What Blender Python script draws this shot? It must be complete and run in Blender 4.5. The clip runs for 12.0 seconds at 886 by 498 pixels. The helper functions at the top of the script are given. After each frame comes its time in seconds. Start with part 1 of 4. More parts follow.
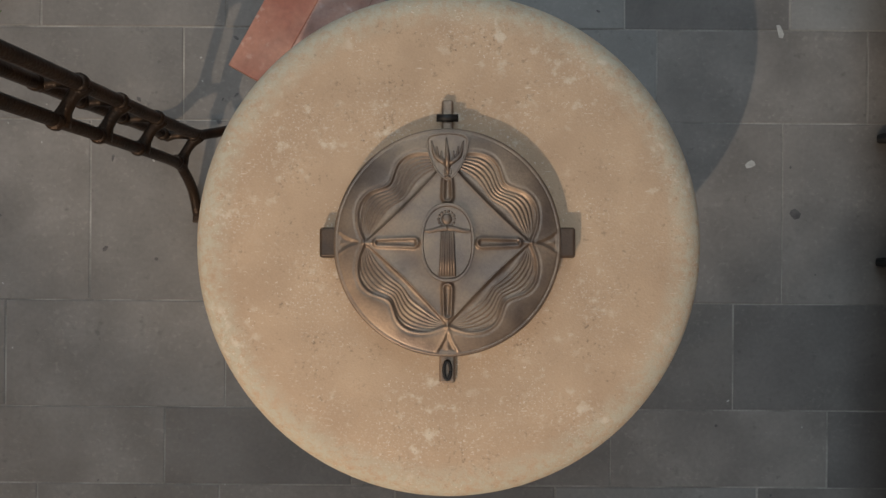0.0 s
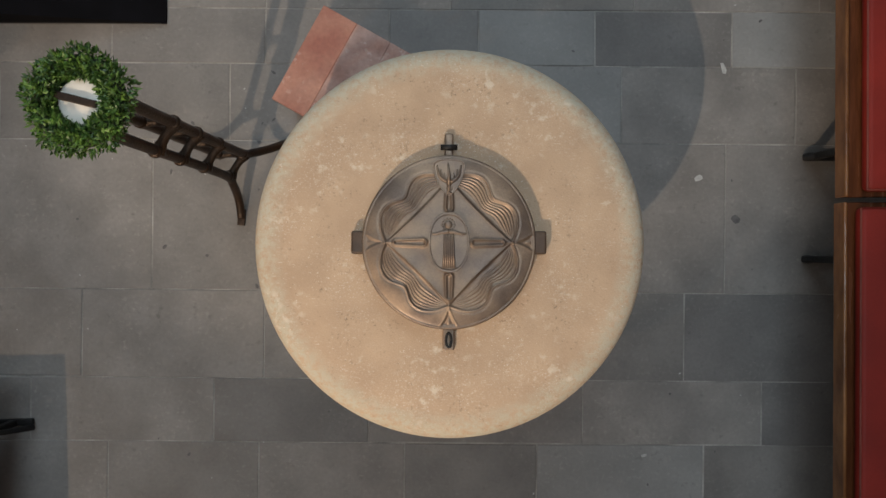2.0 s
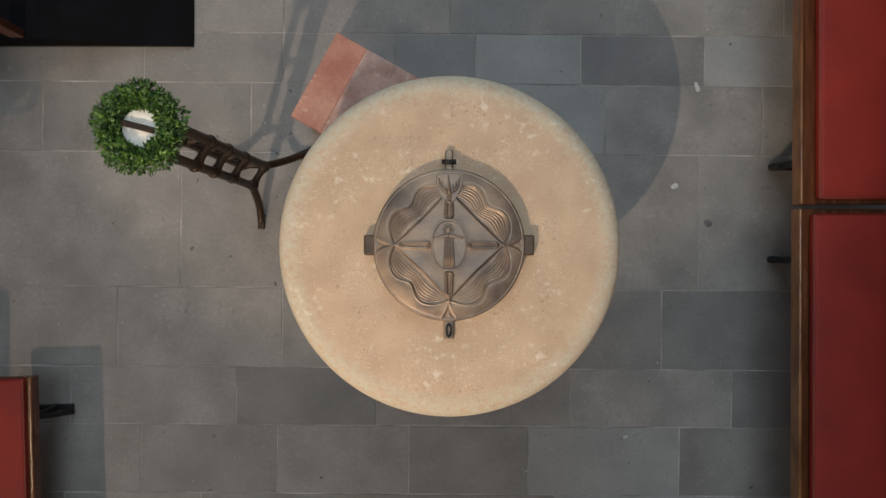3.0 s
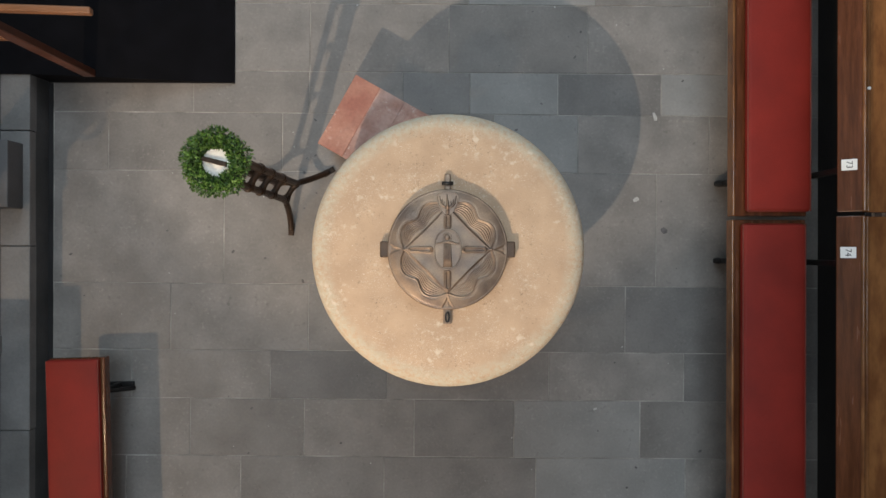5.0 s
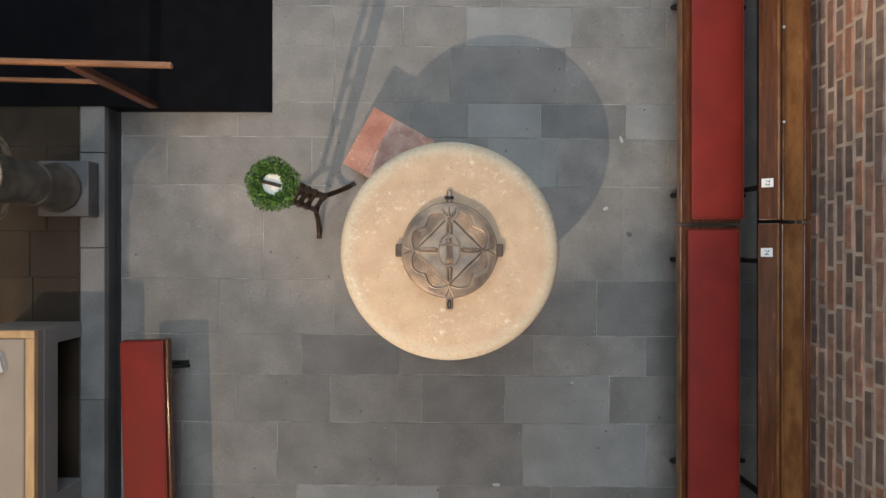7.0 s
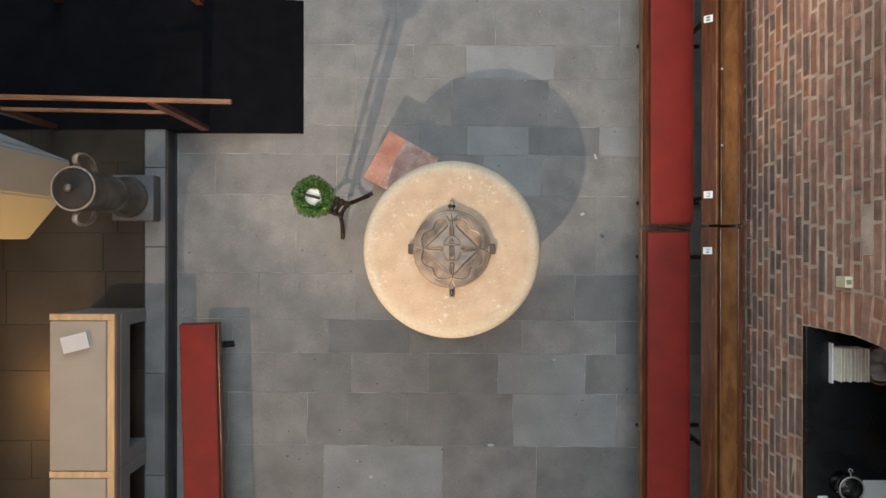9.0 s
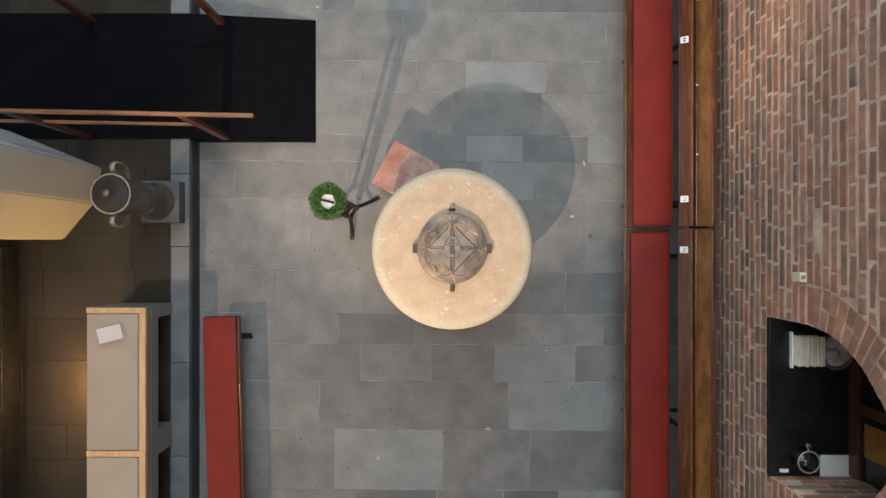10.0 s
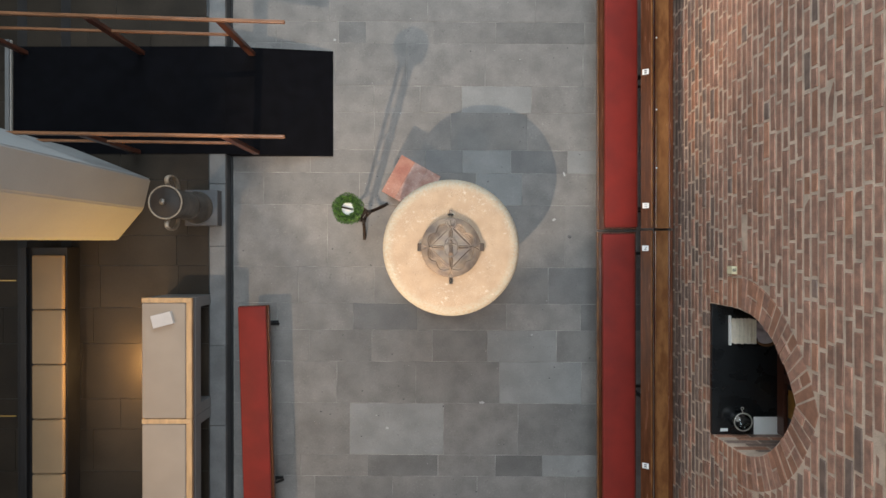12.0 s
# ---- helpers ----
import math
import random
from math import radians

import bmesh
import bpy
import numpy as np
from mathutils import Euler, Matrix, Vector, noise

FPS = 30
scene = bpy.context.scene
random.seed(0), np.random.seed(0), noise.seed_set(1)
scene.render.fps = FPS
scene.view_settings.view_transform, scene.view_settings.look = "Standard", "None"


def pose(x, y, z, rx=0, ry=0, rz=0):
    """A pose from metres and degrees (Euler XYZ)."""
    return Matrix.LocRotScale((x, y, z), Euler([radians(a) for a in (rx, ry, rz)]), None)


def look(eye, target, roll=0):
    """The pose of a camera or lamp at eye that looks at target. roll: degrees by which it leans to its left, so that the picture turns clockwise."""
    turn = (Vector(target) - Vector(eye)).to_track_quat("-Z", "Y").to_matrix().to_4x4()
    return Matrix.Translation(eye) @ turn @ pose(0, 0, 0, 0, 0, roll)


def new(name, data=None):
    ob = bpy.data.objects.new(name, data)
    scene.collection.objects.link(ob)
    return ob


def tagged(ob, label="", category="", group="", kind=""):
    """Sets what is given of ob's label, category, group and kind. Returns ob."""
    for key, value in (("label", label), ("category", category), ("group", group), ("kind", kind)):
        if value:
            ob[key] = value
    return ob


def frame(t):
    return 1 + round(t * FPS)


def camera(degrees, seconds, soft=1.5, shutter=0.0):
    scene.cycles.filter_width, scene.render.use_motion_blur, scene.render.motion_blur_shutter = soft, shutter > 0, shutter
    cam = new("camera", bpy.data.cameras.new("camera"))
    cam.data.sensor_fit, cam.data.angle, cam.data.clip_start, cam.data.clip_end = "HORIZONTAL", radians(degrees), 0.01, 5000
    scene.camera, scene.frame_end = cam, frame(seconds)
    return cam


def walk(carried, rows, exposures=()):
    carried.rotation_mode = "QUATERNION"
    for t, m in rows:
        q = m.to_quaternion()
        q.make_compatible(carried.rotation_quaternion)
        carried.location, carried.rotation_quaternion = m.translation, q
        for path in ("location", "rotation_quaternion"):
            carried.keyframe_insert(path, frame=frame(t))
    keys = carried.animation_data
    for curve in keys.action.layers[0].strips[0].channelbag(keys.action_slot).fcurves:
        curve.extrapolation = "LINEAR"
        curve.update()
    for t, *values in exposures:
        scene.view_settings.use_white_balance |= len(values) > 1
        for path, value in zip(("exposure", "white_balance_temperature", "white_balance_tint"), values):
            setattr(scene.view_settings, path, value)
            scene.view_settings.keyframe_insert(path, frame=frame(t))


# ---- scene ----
cam = camera(67.0, 12.0)
ROWS = [
    (0.0, 0.0167, 0.0009, 2.3499, 0.0025, 0.1145, 0.0329),
    (0.5, 0.0145, -0.0021, 2.4478, -0.0184, 0.0797, 0.1076),
    (1.0, 0.0127, -0.0038, 2.5696, -0.0446, 0.0562, 0.1430),
    (1.5, 0.0109, -0.0036, 2.6989, -0.0579, 0.0198, 0.1633),
    (2.0, 0.0062, -0.0011, 2.8409, -0.0806, 0.0075, 0.1290),
    (2.5, 0.0026, 0.0015, 2.9939, -0.0824, 0.0110, 0.1205),
    (3.0, 0.0024, 0.0046, 3.1424, -0.0615, -0.0082, 0.0975),
    (3.5, 0.0028, 0.0079, 3.2901, -0.0462, -0.0132, 0.1022),
    (4.0, 0.0028, 0.0113, 3.4418, -0.0309, -0.0184, 0.1047),
    (4.5, 0.0027, 0.0147, 3.5990, -0.0155, -0.0234, 0.1050),
    (5.0, 0.0022, 0.0181, 3.7634, -0.0003, -0.0286, 0.1031),
    (5.5, -0.0019, 0.0169, 3.9369, 0.0175, -0.0267, 0.0877),
    (6.0, -0.0063, 0.0154, 4.1264, 0.0225, -0.0260, 0.0691),
    (6.5, -0.0106, 0.0167, 4.3274, 0.0198, -0.0314, 0.0385),
    (7.0, -0.0121, 0.0224, 4.5268, 0.0168, -0.0105, 0.0278),
    (7.5, -0.0174, 0.0215, 4.7389, 0.0123, 0.0058, 0.0371),
    (8.0, -0.0226, 0.0201, 4.9584, 0.0079, 0.0220, 0.0442),
    (8.5, -0.0275, 0.0182, 5.1838, 0.0033, 0.0384, 0.0491),
    (9.0, -0.0322, 0.0158, 5.4130, -0.0012, 0.0546, 0.0519),
    (9.5, -0.0368, 0.0144, 5.6490, 0.0102, 0.0682, 0.0522),
    (10.0, -0.0412, 0.0091, 5.8852, 0.0177, 0.0563, 0.0283),
    (10.5, -0.0444, 0.0075, 6.1206, 0.0232, 0.0280, 0.0268),
    (11.0, -0.0441, 0.0077, 6.3609, 0.0132, -0.0082, 0.0255),
    (11.5, -0.0459, 0.0086, 6.5969, -0.0077, -0.0262, -0.0032),
    (12.0, -0.0503, 0.0044, 6.8426, -0.0361, -0.0364, -0.0578),
]
walk(cam, [(t, pose(x, y, z, rx, ry, rz)) for t, x, y, z, rx, ry, rz in ROWS],
     exposures=((0, -1.18), (1.5, -1.00), (3, -0.80), (5.5, -0.48), (8, -0.29), (10, -0.19), (12, -0.13)))

# ---- light ----
world = bpy.data.worlds.new("sky")
scene.world = world
world.use_nodes = True
wn = world.node_tree.nodes
sky = wn.new("ShaderNodeTexSky")
sky.sky_type = "NISHITA"
sky.sun_disc = False
sky.sun_elevation = radians(35)
sky.sun_rotation = radians(200)
world.node_tree.links.new(sky.outputs[0], wn["Background"].inputs[0])
wn["Background"].inputs[1].default_value = 0.1


def lamp(name, kind, place, target, watts, colour, **more):
    data = bpy.data.lights.new(name, kind)
    data.energy, data.color = watts, colour
    for key, value in more.items():
        if key == "size":
            data.shape, data.size, data.size_y = "RECTANGLE", value[0], value[1]
        elif key == "cone":
            data.spot_size, data.spot_blend = radians(value[0]), value[1]
        elif key == "radius":
            data.shadow_soft_size = value
    ob = new(name, data)
    ob.matrix_world = look(place, target)
    return ob


COOL = (0.755, 0.905, 1.0)
WARM = (1.0, 0.78, 0.57)
# fill lamps for the ambient daylight, set in openings invented out of view
lamp("daylight_north", "AREA", (-1.0, 7.85, 6.0), (-1.0, 0, 1.0), 620, COOL, size=(6.0, 5.0))
lamp("daylight_south", "AREA", (-1.0, -7.85, 6.0), (-1.0, 0, 1.0), 200, (1.0, 0.94, 0.86), size=(6.0, 5.0))
lamp("daylight_west", "AREA", (-8.85, 0.5, 7.4), (2.0, 0.5, 1.5), 110, (1.0, 0.93, 0.82), size=(7.0, 3.6))
lamp("daylight_roof", "AREA", (0.65, 0.2, 9.9), (1.1, -0.2, 0), 560, COOL, size=(2.0, 7.4))
# warm spotlights of the nave and of the aisle
lamp("nave_spot", "SPOT", (-2.05, -4.2, 4.7), (0.50, 3.3, 0.0), 1850, WARM, cone=(41, 0.4), radius=0.03)
lamp("aisle_spot", "SPOT", (-5.2, -2.65, 6.5), (-1.6, -0.7, 0.0), 840, (1.0, 0.70, 0.44), cone=(38, 0.8), radius=0.05)
# low lamp hidden behind the upholstered benches
lamp("bench_lamp", "POINT", (-2.97, -1.15, 0.42), (0, 0, 0), 46, (1.0, 0.58, 0.19), radius=0.05)
# added spot for the pier's yellow side, which bench_lamp leaves too weak
lamp("pier_lamp", "SPOT", (-3.02, -2.3, 0.40), (-3.2, 0.2, 1.2), 300, (1.0, 0.47, 0.03), cone=(60, 0.7), radius=0.05)

# ---- materials ----


def material(name, colour, rough=0.6, metal=0.0, vary=0.25, scale=6.0, fine=90.0, bump=0.15, random_amount=0.0, tint=None, specks=0.0, pits=0.0, coat=0.0, spec=0.5, depth=0.02, stretch=(1, 1, 1), chalk=0.0):
    """A surface with broad stains, fine grain and relief, and a shift of value from piece to piece."""
    m = bpy.data.materials.new(name)
    m.use_nodes = True
    nt = m.node_tree
    b = nt.nodes["Principled BSDF"]
    b.inputs["Roughness"].default_value = rough
    b.inputs["Metallic"].default_value = metal
    b.inputs["Coat Weight"].default_value = coat
    b.inputs["Specular IOR Level"].default_value = spec
    geo = nt.nodes.new("ShaderNodeNewGeometry")
    mp = nt.nodes.new("ShaderNodeMapping")
    mp.inputs["Scale"].default_value = stretch
    nt.links.new(geo.outputs["Position"], mp.inputs["Vector"])

    def noise_tex(s, detail):
        n = nt.nodes.new("ShaderNodeTexNoise")
        n.inputs["Scale"].default_value, n.inputs["Detail"].default_value = s, detail
        nt.links.new(mp.outputs[0], n.inputs["Vector"])
        return n

    def mix(kind, fac, a, c):
        x = nt.nodes.new("ShaderNodeMix")
        x.data_type, x.blend_type = "RGBA", kind
        for sock, v in ((x.inputs[0], fac), (x.inputs[6], a), (x.inputs[7], c)):
            if hasattr(v, "is_output"):
                nt.links.new(v, sock)
            elif isinstance(v, (int, float)):
                sock.default_value = v
            else:
                sock.default_value = (*v, 1)
        return x.outputs[2]

    def ramp(src, lo, hi):
        r = nt.nodes.new("ShaderNodeMapRange")
        r.inputs[1].default_value, r.inputs[2].default_value = lo, hi
        nt.links.new(src, r.inputs[0])
        return r.outputs[0]

    broad, grain = noise_tex(scale, 6), noise_tex(fine, 4)
    other = tint or tuple(c * (1 - vary) for c in colour)
    light = tuple(min(1, c * (1 + vary * 0.7)) for c in colour)
    col = mix("MIX", ramp(broad.outputs[0], 0.35, 0.66), other, light)
    col = mix("MULTIPLY", 0.55 * min(1, vary * 3), col, mix("MIX", ramp(grain.outputs[0], 0.3, 0.7), (0.62, 0.62, 0.62), (1.0, 1.0, 1.0)))
    if specks:
        sp = noise_tex(fine * 0.8, 4)
        patch = noise_tex(scale * 0.8, 3)
        mul = nt.nodes.new("ShaderNodeMath")
        mul.operation = "MULTIPLY"
        nt.links.new(ramp(sp.outputs[0], 0.57, 0.68), mul.inputs[0])
        nt.links.new(ramp(patch.outputs[0], 0.40, 0.62), mul.inputs[1])
        mul2 = nt.nodes.new("ShaderNodeMath")
        mul2.operation = "MULTIPLY"
        mul2.inputs[1].default_value = specks
        nt.links.new(mul.outputs[0], mul2.inputs[0])
        col = mix("MIX", mul2.outputs[0], col, (0.75, 0.72, 0.66))
    if chalk:
        cn = noise_tex(scale * 1.9, 14)
        cn.inputs["Roughness"].default_value = 0.75
        sc = nt.nodes.new("ShaderNodeMath")
        sc.operation = "MULTIPLY"
        sc.inputs[1].default_value = chalk
        nt.links.new(ramp(cn.outputs[0], 0.60, 0.74), sc.inputs[0])
        col = mix("MIX", sc.outputs[0], col, (0.66, 0.57, 0.46))
        # short pale scratches, in two directions
        for turn_z in (0.5, 1.4, 2.3):
            sm = nt.nodes.new("ShaderNodeMapping")
            sm.inputs["Rotation"].default_value = (0, 0, turn_z)
            sm.inputs["Scale"].default_value = (42, 260, 60)
            nt.links.new(geo.outputs["Position"], sm.inputs["Vector"])
            sn = nt.nodes.new("ShaderNodeTexNoise")
            sn.inputs["Scale"].default_value, sn.inputs["Detail"].default_value = 1.0, 2
            nt.links.new(sm.outputs[0], sn.inputs["Vector"])
            s2 = nt.nodes.new("ShaderNodeMath")
            s2.operation = "MULTIPLY"
            s2.inputs[1].default_value = 0.9 * chalk
            gate = nt.nodes.new("ShaderNodeMath")
            gate.operation = "MULTIPLY"
            nt.links.new(ramp(sn.outputs[0], 0.66, 0.72), gate.inputs[0])
            nt.links.new(ramp(noise_tex(scale * (1.1 + turn_z), 2).outputs[0], 0.52, 0.62), gate.inputs[1])
            nt.links.new(gate.outputs[0], s2.inputs[0])
            col = mix("MIX", s2.outputs[0], col, (0.76, 0.70, 0.60))
    if pits:
        pn, pm = noise_tex(fine * 0.55, 5), noise_tex(scale * 2.1, 4)
        mul = nt.nodes.new("ShaderNodeMath")
        mul.operation = "MULTIPLY"
        nt.links.new(ramp(pn.outputs[0], 0.58, 0.70), mul.inputs[0])
        nt.links.new(ramp(pm.outputs[0], 0.48, 0.66), mul.inputs[1])
        mul2 = nt.nodes.new("ShaderNodeMath")
        mul2.operation = "MULTIPLY"
        mul2.inputs[1].default_value = pits
        nt.links.new(mul.outputs[0], mul2.inputs[0])
        col = mix("MIX", mul2.outputs[0], col, tuple(c * 0.45 for c in colour))
    if random_amount:
        info = nt.nodes.new("ShaderNodeObjectInfo")
        r = nt.nodes.new("ShaderNodeMapRange")
        r.inputs[3].default_value, r.inputs[4].default_value = 1 - random_amount, 1 + random_amount
        nt.links.new(info.outputs["Random"], r.inputs[0])
        hsv = nt.nodes.new("ShaderNodeHueSaturation")
        nt.links.new(r.outputs[0], hsv.inputs["Value"])
        nt.links.new(col, hsv.inputs["Color"])
        col = hsv.outputs[0]
    nt.links.new(col, b.inputs["Base Color"])
    rr = nt.nodes.new("ShaderNodeMapRange")
    rr.inputs[3].default_value, rr.inputs[4].default_value = max(0.03, rough - 0.12), min(1, rough + 0.12)
    nt.links.new(broad.outputs[0], rr.inputs[0])
    nt.links.new(rr.outputs[0], b.inputs["Roughness"])
    if bump:
        bp = nt.nodes.new("ShaderNodeBump")
        bp.inputs["Strength"].default_value, bp.inputs["Distance"].default_value = bump, depth
        nt.links.new(grain.outputs[0], bp.inputs["Height"])
        nt.links.new(bp.outputs[0], b.inputs["Normal"])
    return m


SLAB = material("slate_slab", (0.192, 0.180, 0.170), 0.6, vary=0.2, scale=4.5, fine=60, bump=0.07, random_amount=0.07, specks=0.07, pits=0.55, chalk=0.13)
SLAB_LIGHT = material("pale_slab", (0.212, 0.210, 0.206), 0.55, vary=0.14, scale=3.5, fine=70, bump=0.06, random_amount=0.06, specks=0.06, pits=0.5, chalk=0.1)
SLAB_MID = material("brown_grey_slab", (0.166, 0.157, 0.149), 0.58, vary=0.2, scale=4.0, fine=65, bump=0.06, random_amount=0.08, specks=0.06, pits=0.5, chalk=0.1)
SLAB_DARK = material("dark_slab", (0.142, 0.136, 0.132), 0.5, vary=0.2, scale=3.5, fine=70, bump=0.06, random_amount=0.1, specks=0.05, pits=0.4, chalk=0.08)
SCUFF = material("dark_scuff", (0.098, 0.094, 0.095), 0.6, vary=0.3, scale=40, fine=120, bump=0.05)
MORTAR = material("floor_mortar", (0.28, 0.27, 0.255), 0.9, vary=0.4, scale=5, fine=120, bump=0.2)
AISLE = material("aisle_slab", (0.030, 0.0222, 0.0152), 0.5, spec=0.25, vary=0.3, scale=2.5, fine=60, bump=0.05, random_amount=0.15)
KERB = material("kerb_stone", (0.15, 0.15, 0.15), 0.6, vary=0.2, scale=5, fine=80, bump=0.1, random_amount=0.12)
RISER = material("riser_stone", (0.055, 0.058, 0.062), 0.6, vary=0.3, scale=5, fine=80, bump=0.1)
SANDSTONE = material("sandstone", (0.47, 0.345, 0.240), 0.85, vary=0.10, scale=7, fine=210, bump=0.25, specks=0.34, tint=(0.435, 0.314, 0.217), depth=0.006, pits=0.85, chalk=0.5, spec=0.25)
BRONZE = material("bronze", (0.255, 0.188, 0.136), 0.43, metal=0.64, vary=0.28, scale=9, fine=160, bump=0.06, tint=(0.145, 0.110, 0.090))
# weathered, pitted band along the rim of the font, greyed to include cool light
st = SANDSTONE.node_tree
sb = st.nodes["Principled BSDF"]
plain = sb.inputs["Base Color"].links[0].from_socket
pos = st.nodes.new("ShaderNodeNewGeometry")
flat = st.nodes.new("ShaderNodeVectorMath")
flat.operation = "MULTIPLY"
flat.inputs[1].default_value = (1, 1, 0)
away = st.nodes.new("ShaderNodeVectorMath")
away.operation = "DISTANCE"
away.inputs[1].default_value = (0.027, 0.012, 0)
near = st.nodes.new("ShaderNodeMapRange")
near.inputs[1].default_value, near.inputs[2].default_value = 0.525, 0.585
spots = st.nodes.new("ShaderNodeTexNoise")
spots.inputs["Scale"].default_value, spots.inputs["Detail"].default_value, spots.inputs["Roughness"].default_value = 45, 8, 0.7
worn = st.nodes.new("ShaderNodeMapRange")
worn.inputs[1].default_value, worn.inputs[2].default_value = 0.36, 0.58
both = st.nodes.new("ShaderNodeMath")
both.operation = "MULTIPLY"
blend = st.nodes.new("ShaderNodeMix")
blend.data_type = "RGBA"
blend.inputs[7].default_value = (0.47, 0.430, 0.340, 1)
for a, b in ((pos.outputs["Position"], flat.inputs[0]), (flat.outputs[0], away.inputs[0]), (away.outputs["Value"], near.inputs[0]),
             (pos.outputs["Position"], spots.inputs["Vector"]), (spots.outputs[0], worn.inputs[0]), (near.outputs[0], both.inputs[0]),
             (worn.outputs[0], both.inputs[1]), (both.outputs[0], blend.inputs[0]), (plain, blend.inputs[6]), (blend.outputs[2], sb.inputs["Base Color"])):
    st.links.new(a, b)
plain = sb.inputs["Base Color"].links[0].from_socket
for fleck, lo, hi, cluster, amount, shade in ((170, 0.645, 0.70, 9, 0.6, (0.74, 0.69, 0.60, 1)), (30, 0.565, 0.70, 6, 0.75, (0.63, 0.56, 0.46, 1)), (120, 0.66, 0.72, 6, 0.4, (0.20, 0.135, 0.085, 1))):
    made = []
    for scale_at, detail, a, b in ((fleck, 3 if fleck > 50 else 12, lo, hi), (cluster, 3, 0.46, 0.60)):
        tex = st.nodes.new("ShaderNodeTexNoise")
        tex.inputs["Scale"].default_value, tex.inputs["Detail"].default_value = scale_at, detail
        st.links.new(pos.outputs["Position"], tex.inputs["Vector"])
        step = st.nodes.new("ShaderNodeMapRange")
        step.inputs[1].default_value, step.inputs[2].default_value = a, b
        step.inputs[4].default_value = amount if not made else 1.0
        st.links.new(tex.outputs[0], step.inputs[0])
        made.append(step.outputs[0])
    both = st.nodes.new("ShaderNodeMath")
    both.operation = "MULTIPLY"
    st.links.new(made[0], both.inputs[0])
    st.links.new(made[1], both.inputs[1])
    blend = st.nodes.new("ShaderNodeMix")
    blend.data_type = "RGBA"
    blend.inputs[7].default_value = shade
    st.links.new(both.outputs[0], blend.inputs[0])
    st.links.new(plain, blend.inputs[6])
    plain = blend.outputs[2]
st.links.new(plain, sb.inputs["Base Color"])
DARK_BRONZE = material("dark_bronze", (0.075, 0.048, 0.032), 0.45, metal=0.4, vary=0.35, scale=12, fine=150, bump=0.08)
IRON = material("iron", (0.020, 0.0145, 0.0115), 0.45, metal=0.6, vary=0.4, scale=14, fine=140, bump=0.2, tint=(0.05, 0.028, 0.015))
BLACK_IRON = material("black_iron", (0.018, 0.018, 0.019), 0.5, metal=0.5, vary=0.3, scale=14, fine=140, bump=0.15)
LEATHER = material("red_cushion", (0.205, 0.017, 0.011), 0.6, spec=0.25, vary=0.16, scale=4, fine=170, bump=0.07, random_amount=0.08)
PIPING = material("cushion_piping", (0.17, 0.035, 0.022), 0.5, vary=0.2, scale=9, fine=120, bump=0.1)
WOOD = material("red_brown_wood", (0.100, 0.032, 0.012), 0.24, vary=0.35, scale=7, fine=60, bump=0.08, stretch=(6, 0.5, 6), random_amount=0.08)
WOOD_LIGHT = material("honey_wood", (0.185, 0.080, 0.027), 0.22, vary=0.22, scale=7, fine=50, bump=0.06, stretch=(2.2, 0.8, 2.2), tint=(0.120, 0.046, 0.016), random_amount=0.10)
RAIL_WOOD = material("rail_wood", (0.23, 0.100, 0.044), 0.35, vary=0.3, scale=6, fine=60, bump=0.05, stretch=(0.5, 6, 6))
POST_WOOD = material("post_wood", (0.085, 0.030, 0.017), 0.4, vary=0.3, scale=6, fine=60, bump=0.05)
STOOL_WOOD = material("stool_wood", (0.35, 0.175, 0.125), 0.55, vary=0.3, scale=6, fine=60, bump=0.1, tint=(0.29, 0.105, 0.07), random_amount=0.06, specks=0.2)
STOOL_PALE = material("worn_stool_wood", (0.40, 0.265, 0.225), 0.6, vary=0.3, scale=9, fine=60, bump=0.1, tint=(0.30, 0.15, 0.115), specks=0.3)
CARPET = material("black_carpet", (0.004, 0.004, 0.0055), 0.95, vary=0.3, scale=9, fine=300, bump=0.4, depth=0.004, spec=0.08)
PLASTER = material("plaster", (0.30, 0.31, 0.31), 0.85, vary=0.06, scale=2, fine=60, bump=0.06)
GREY_PAINT = material("grey_paint", (0.17, 0.17, 0.17), 0.55, vary=0.08, scale=3, fine=90, bump=0.04)
GREY_CLOTH = material("grey_upholstery", (0.33, 0.265, 0.21), 0.85, vary=0.07, scale=3, fine=420, bump=0.2, depth=0.003)
TAN_CLOTH = material("tan_upholstery", (0.27, 0.185, 0.105), 0.85, vary=0.08, scale=3, fine=420, bump=0.2, depth=0.003, random_amount=0.05)
OAK = material("pale_oak", (0.50, 0.31, 0.155), 0.5, vary=0.2, scale=6, fine=60, bump=0.05, stretch=(4, 0.6, 4))
DARK_WOOD = material("dark_wood", (0.012, 0.011, 0.012), 0.45, vary=0.3, scale=6, fine=60, bump=0.05)
PEWTER = material("pewter", (0.165, 0.148, 0.128), 0.42, metal=0.7, vary=0.35, scale=9, fine=90, bump=0.08)
PEWTER_DARK = material("dark_pewter", (0.030, 0.023, 0.019), 0.5, spec=0.25, metal=0.0, vary=0.3, scale=9, fine=90, bump=0.05)
URN_STRAP = material("urn_strap", (0.32, 0.265, 0.205), 0.45, metal=0.4, vary=0.25, scale=25, fine=120, bump=0.08)
PALE_METAL = material("pale_metal", (0.62, 0.58, 0.52), 0.4, metal=0.5, vary=0.15, scale=20, fine=120, bump=0.05)
STONE = material("plinth_stone", (0.085, 0.085, 0.09), 0.6, vary=0.2, scale=6, fine=90, bump=0.1)
BRICK = material("brick", (0.39, 0.200, 0.137), 0.85, vary=0.28, scale=16, fine=130, bump=0.35, random_amount=0.18, tint=(0.275, 0.150, 0.108))
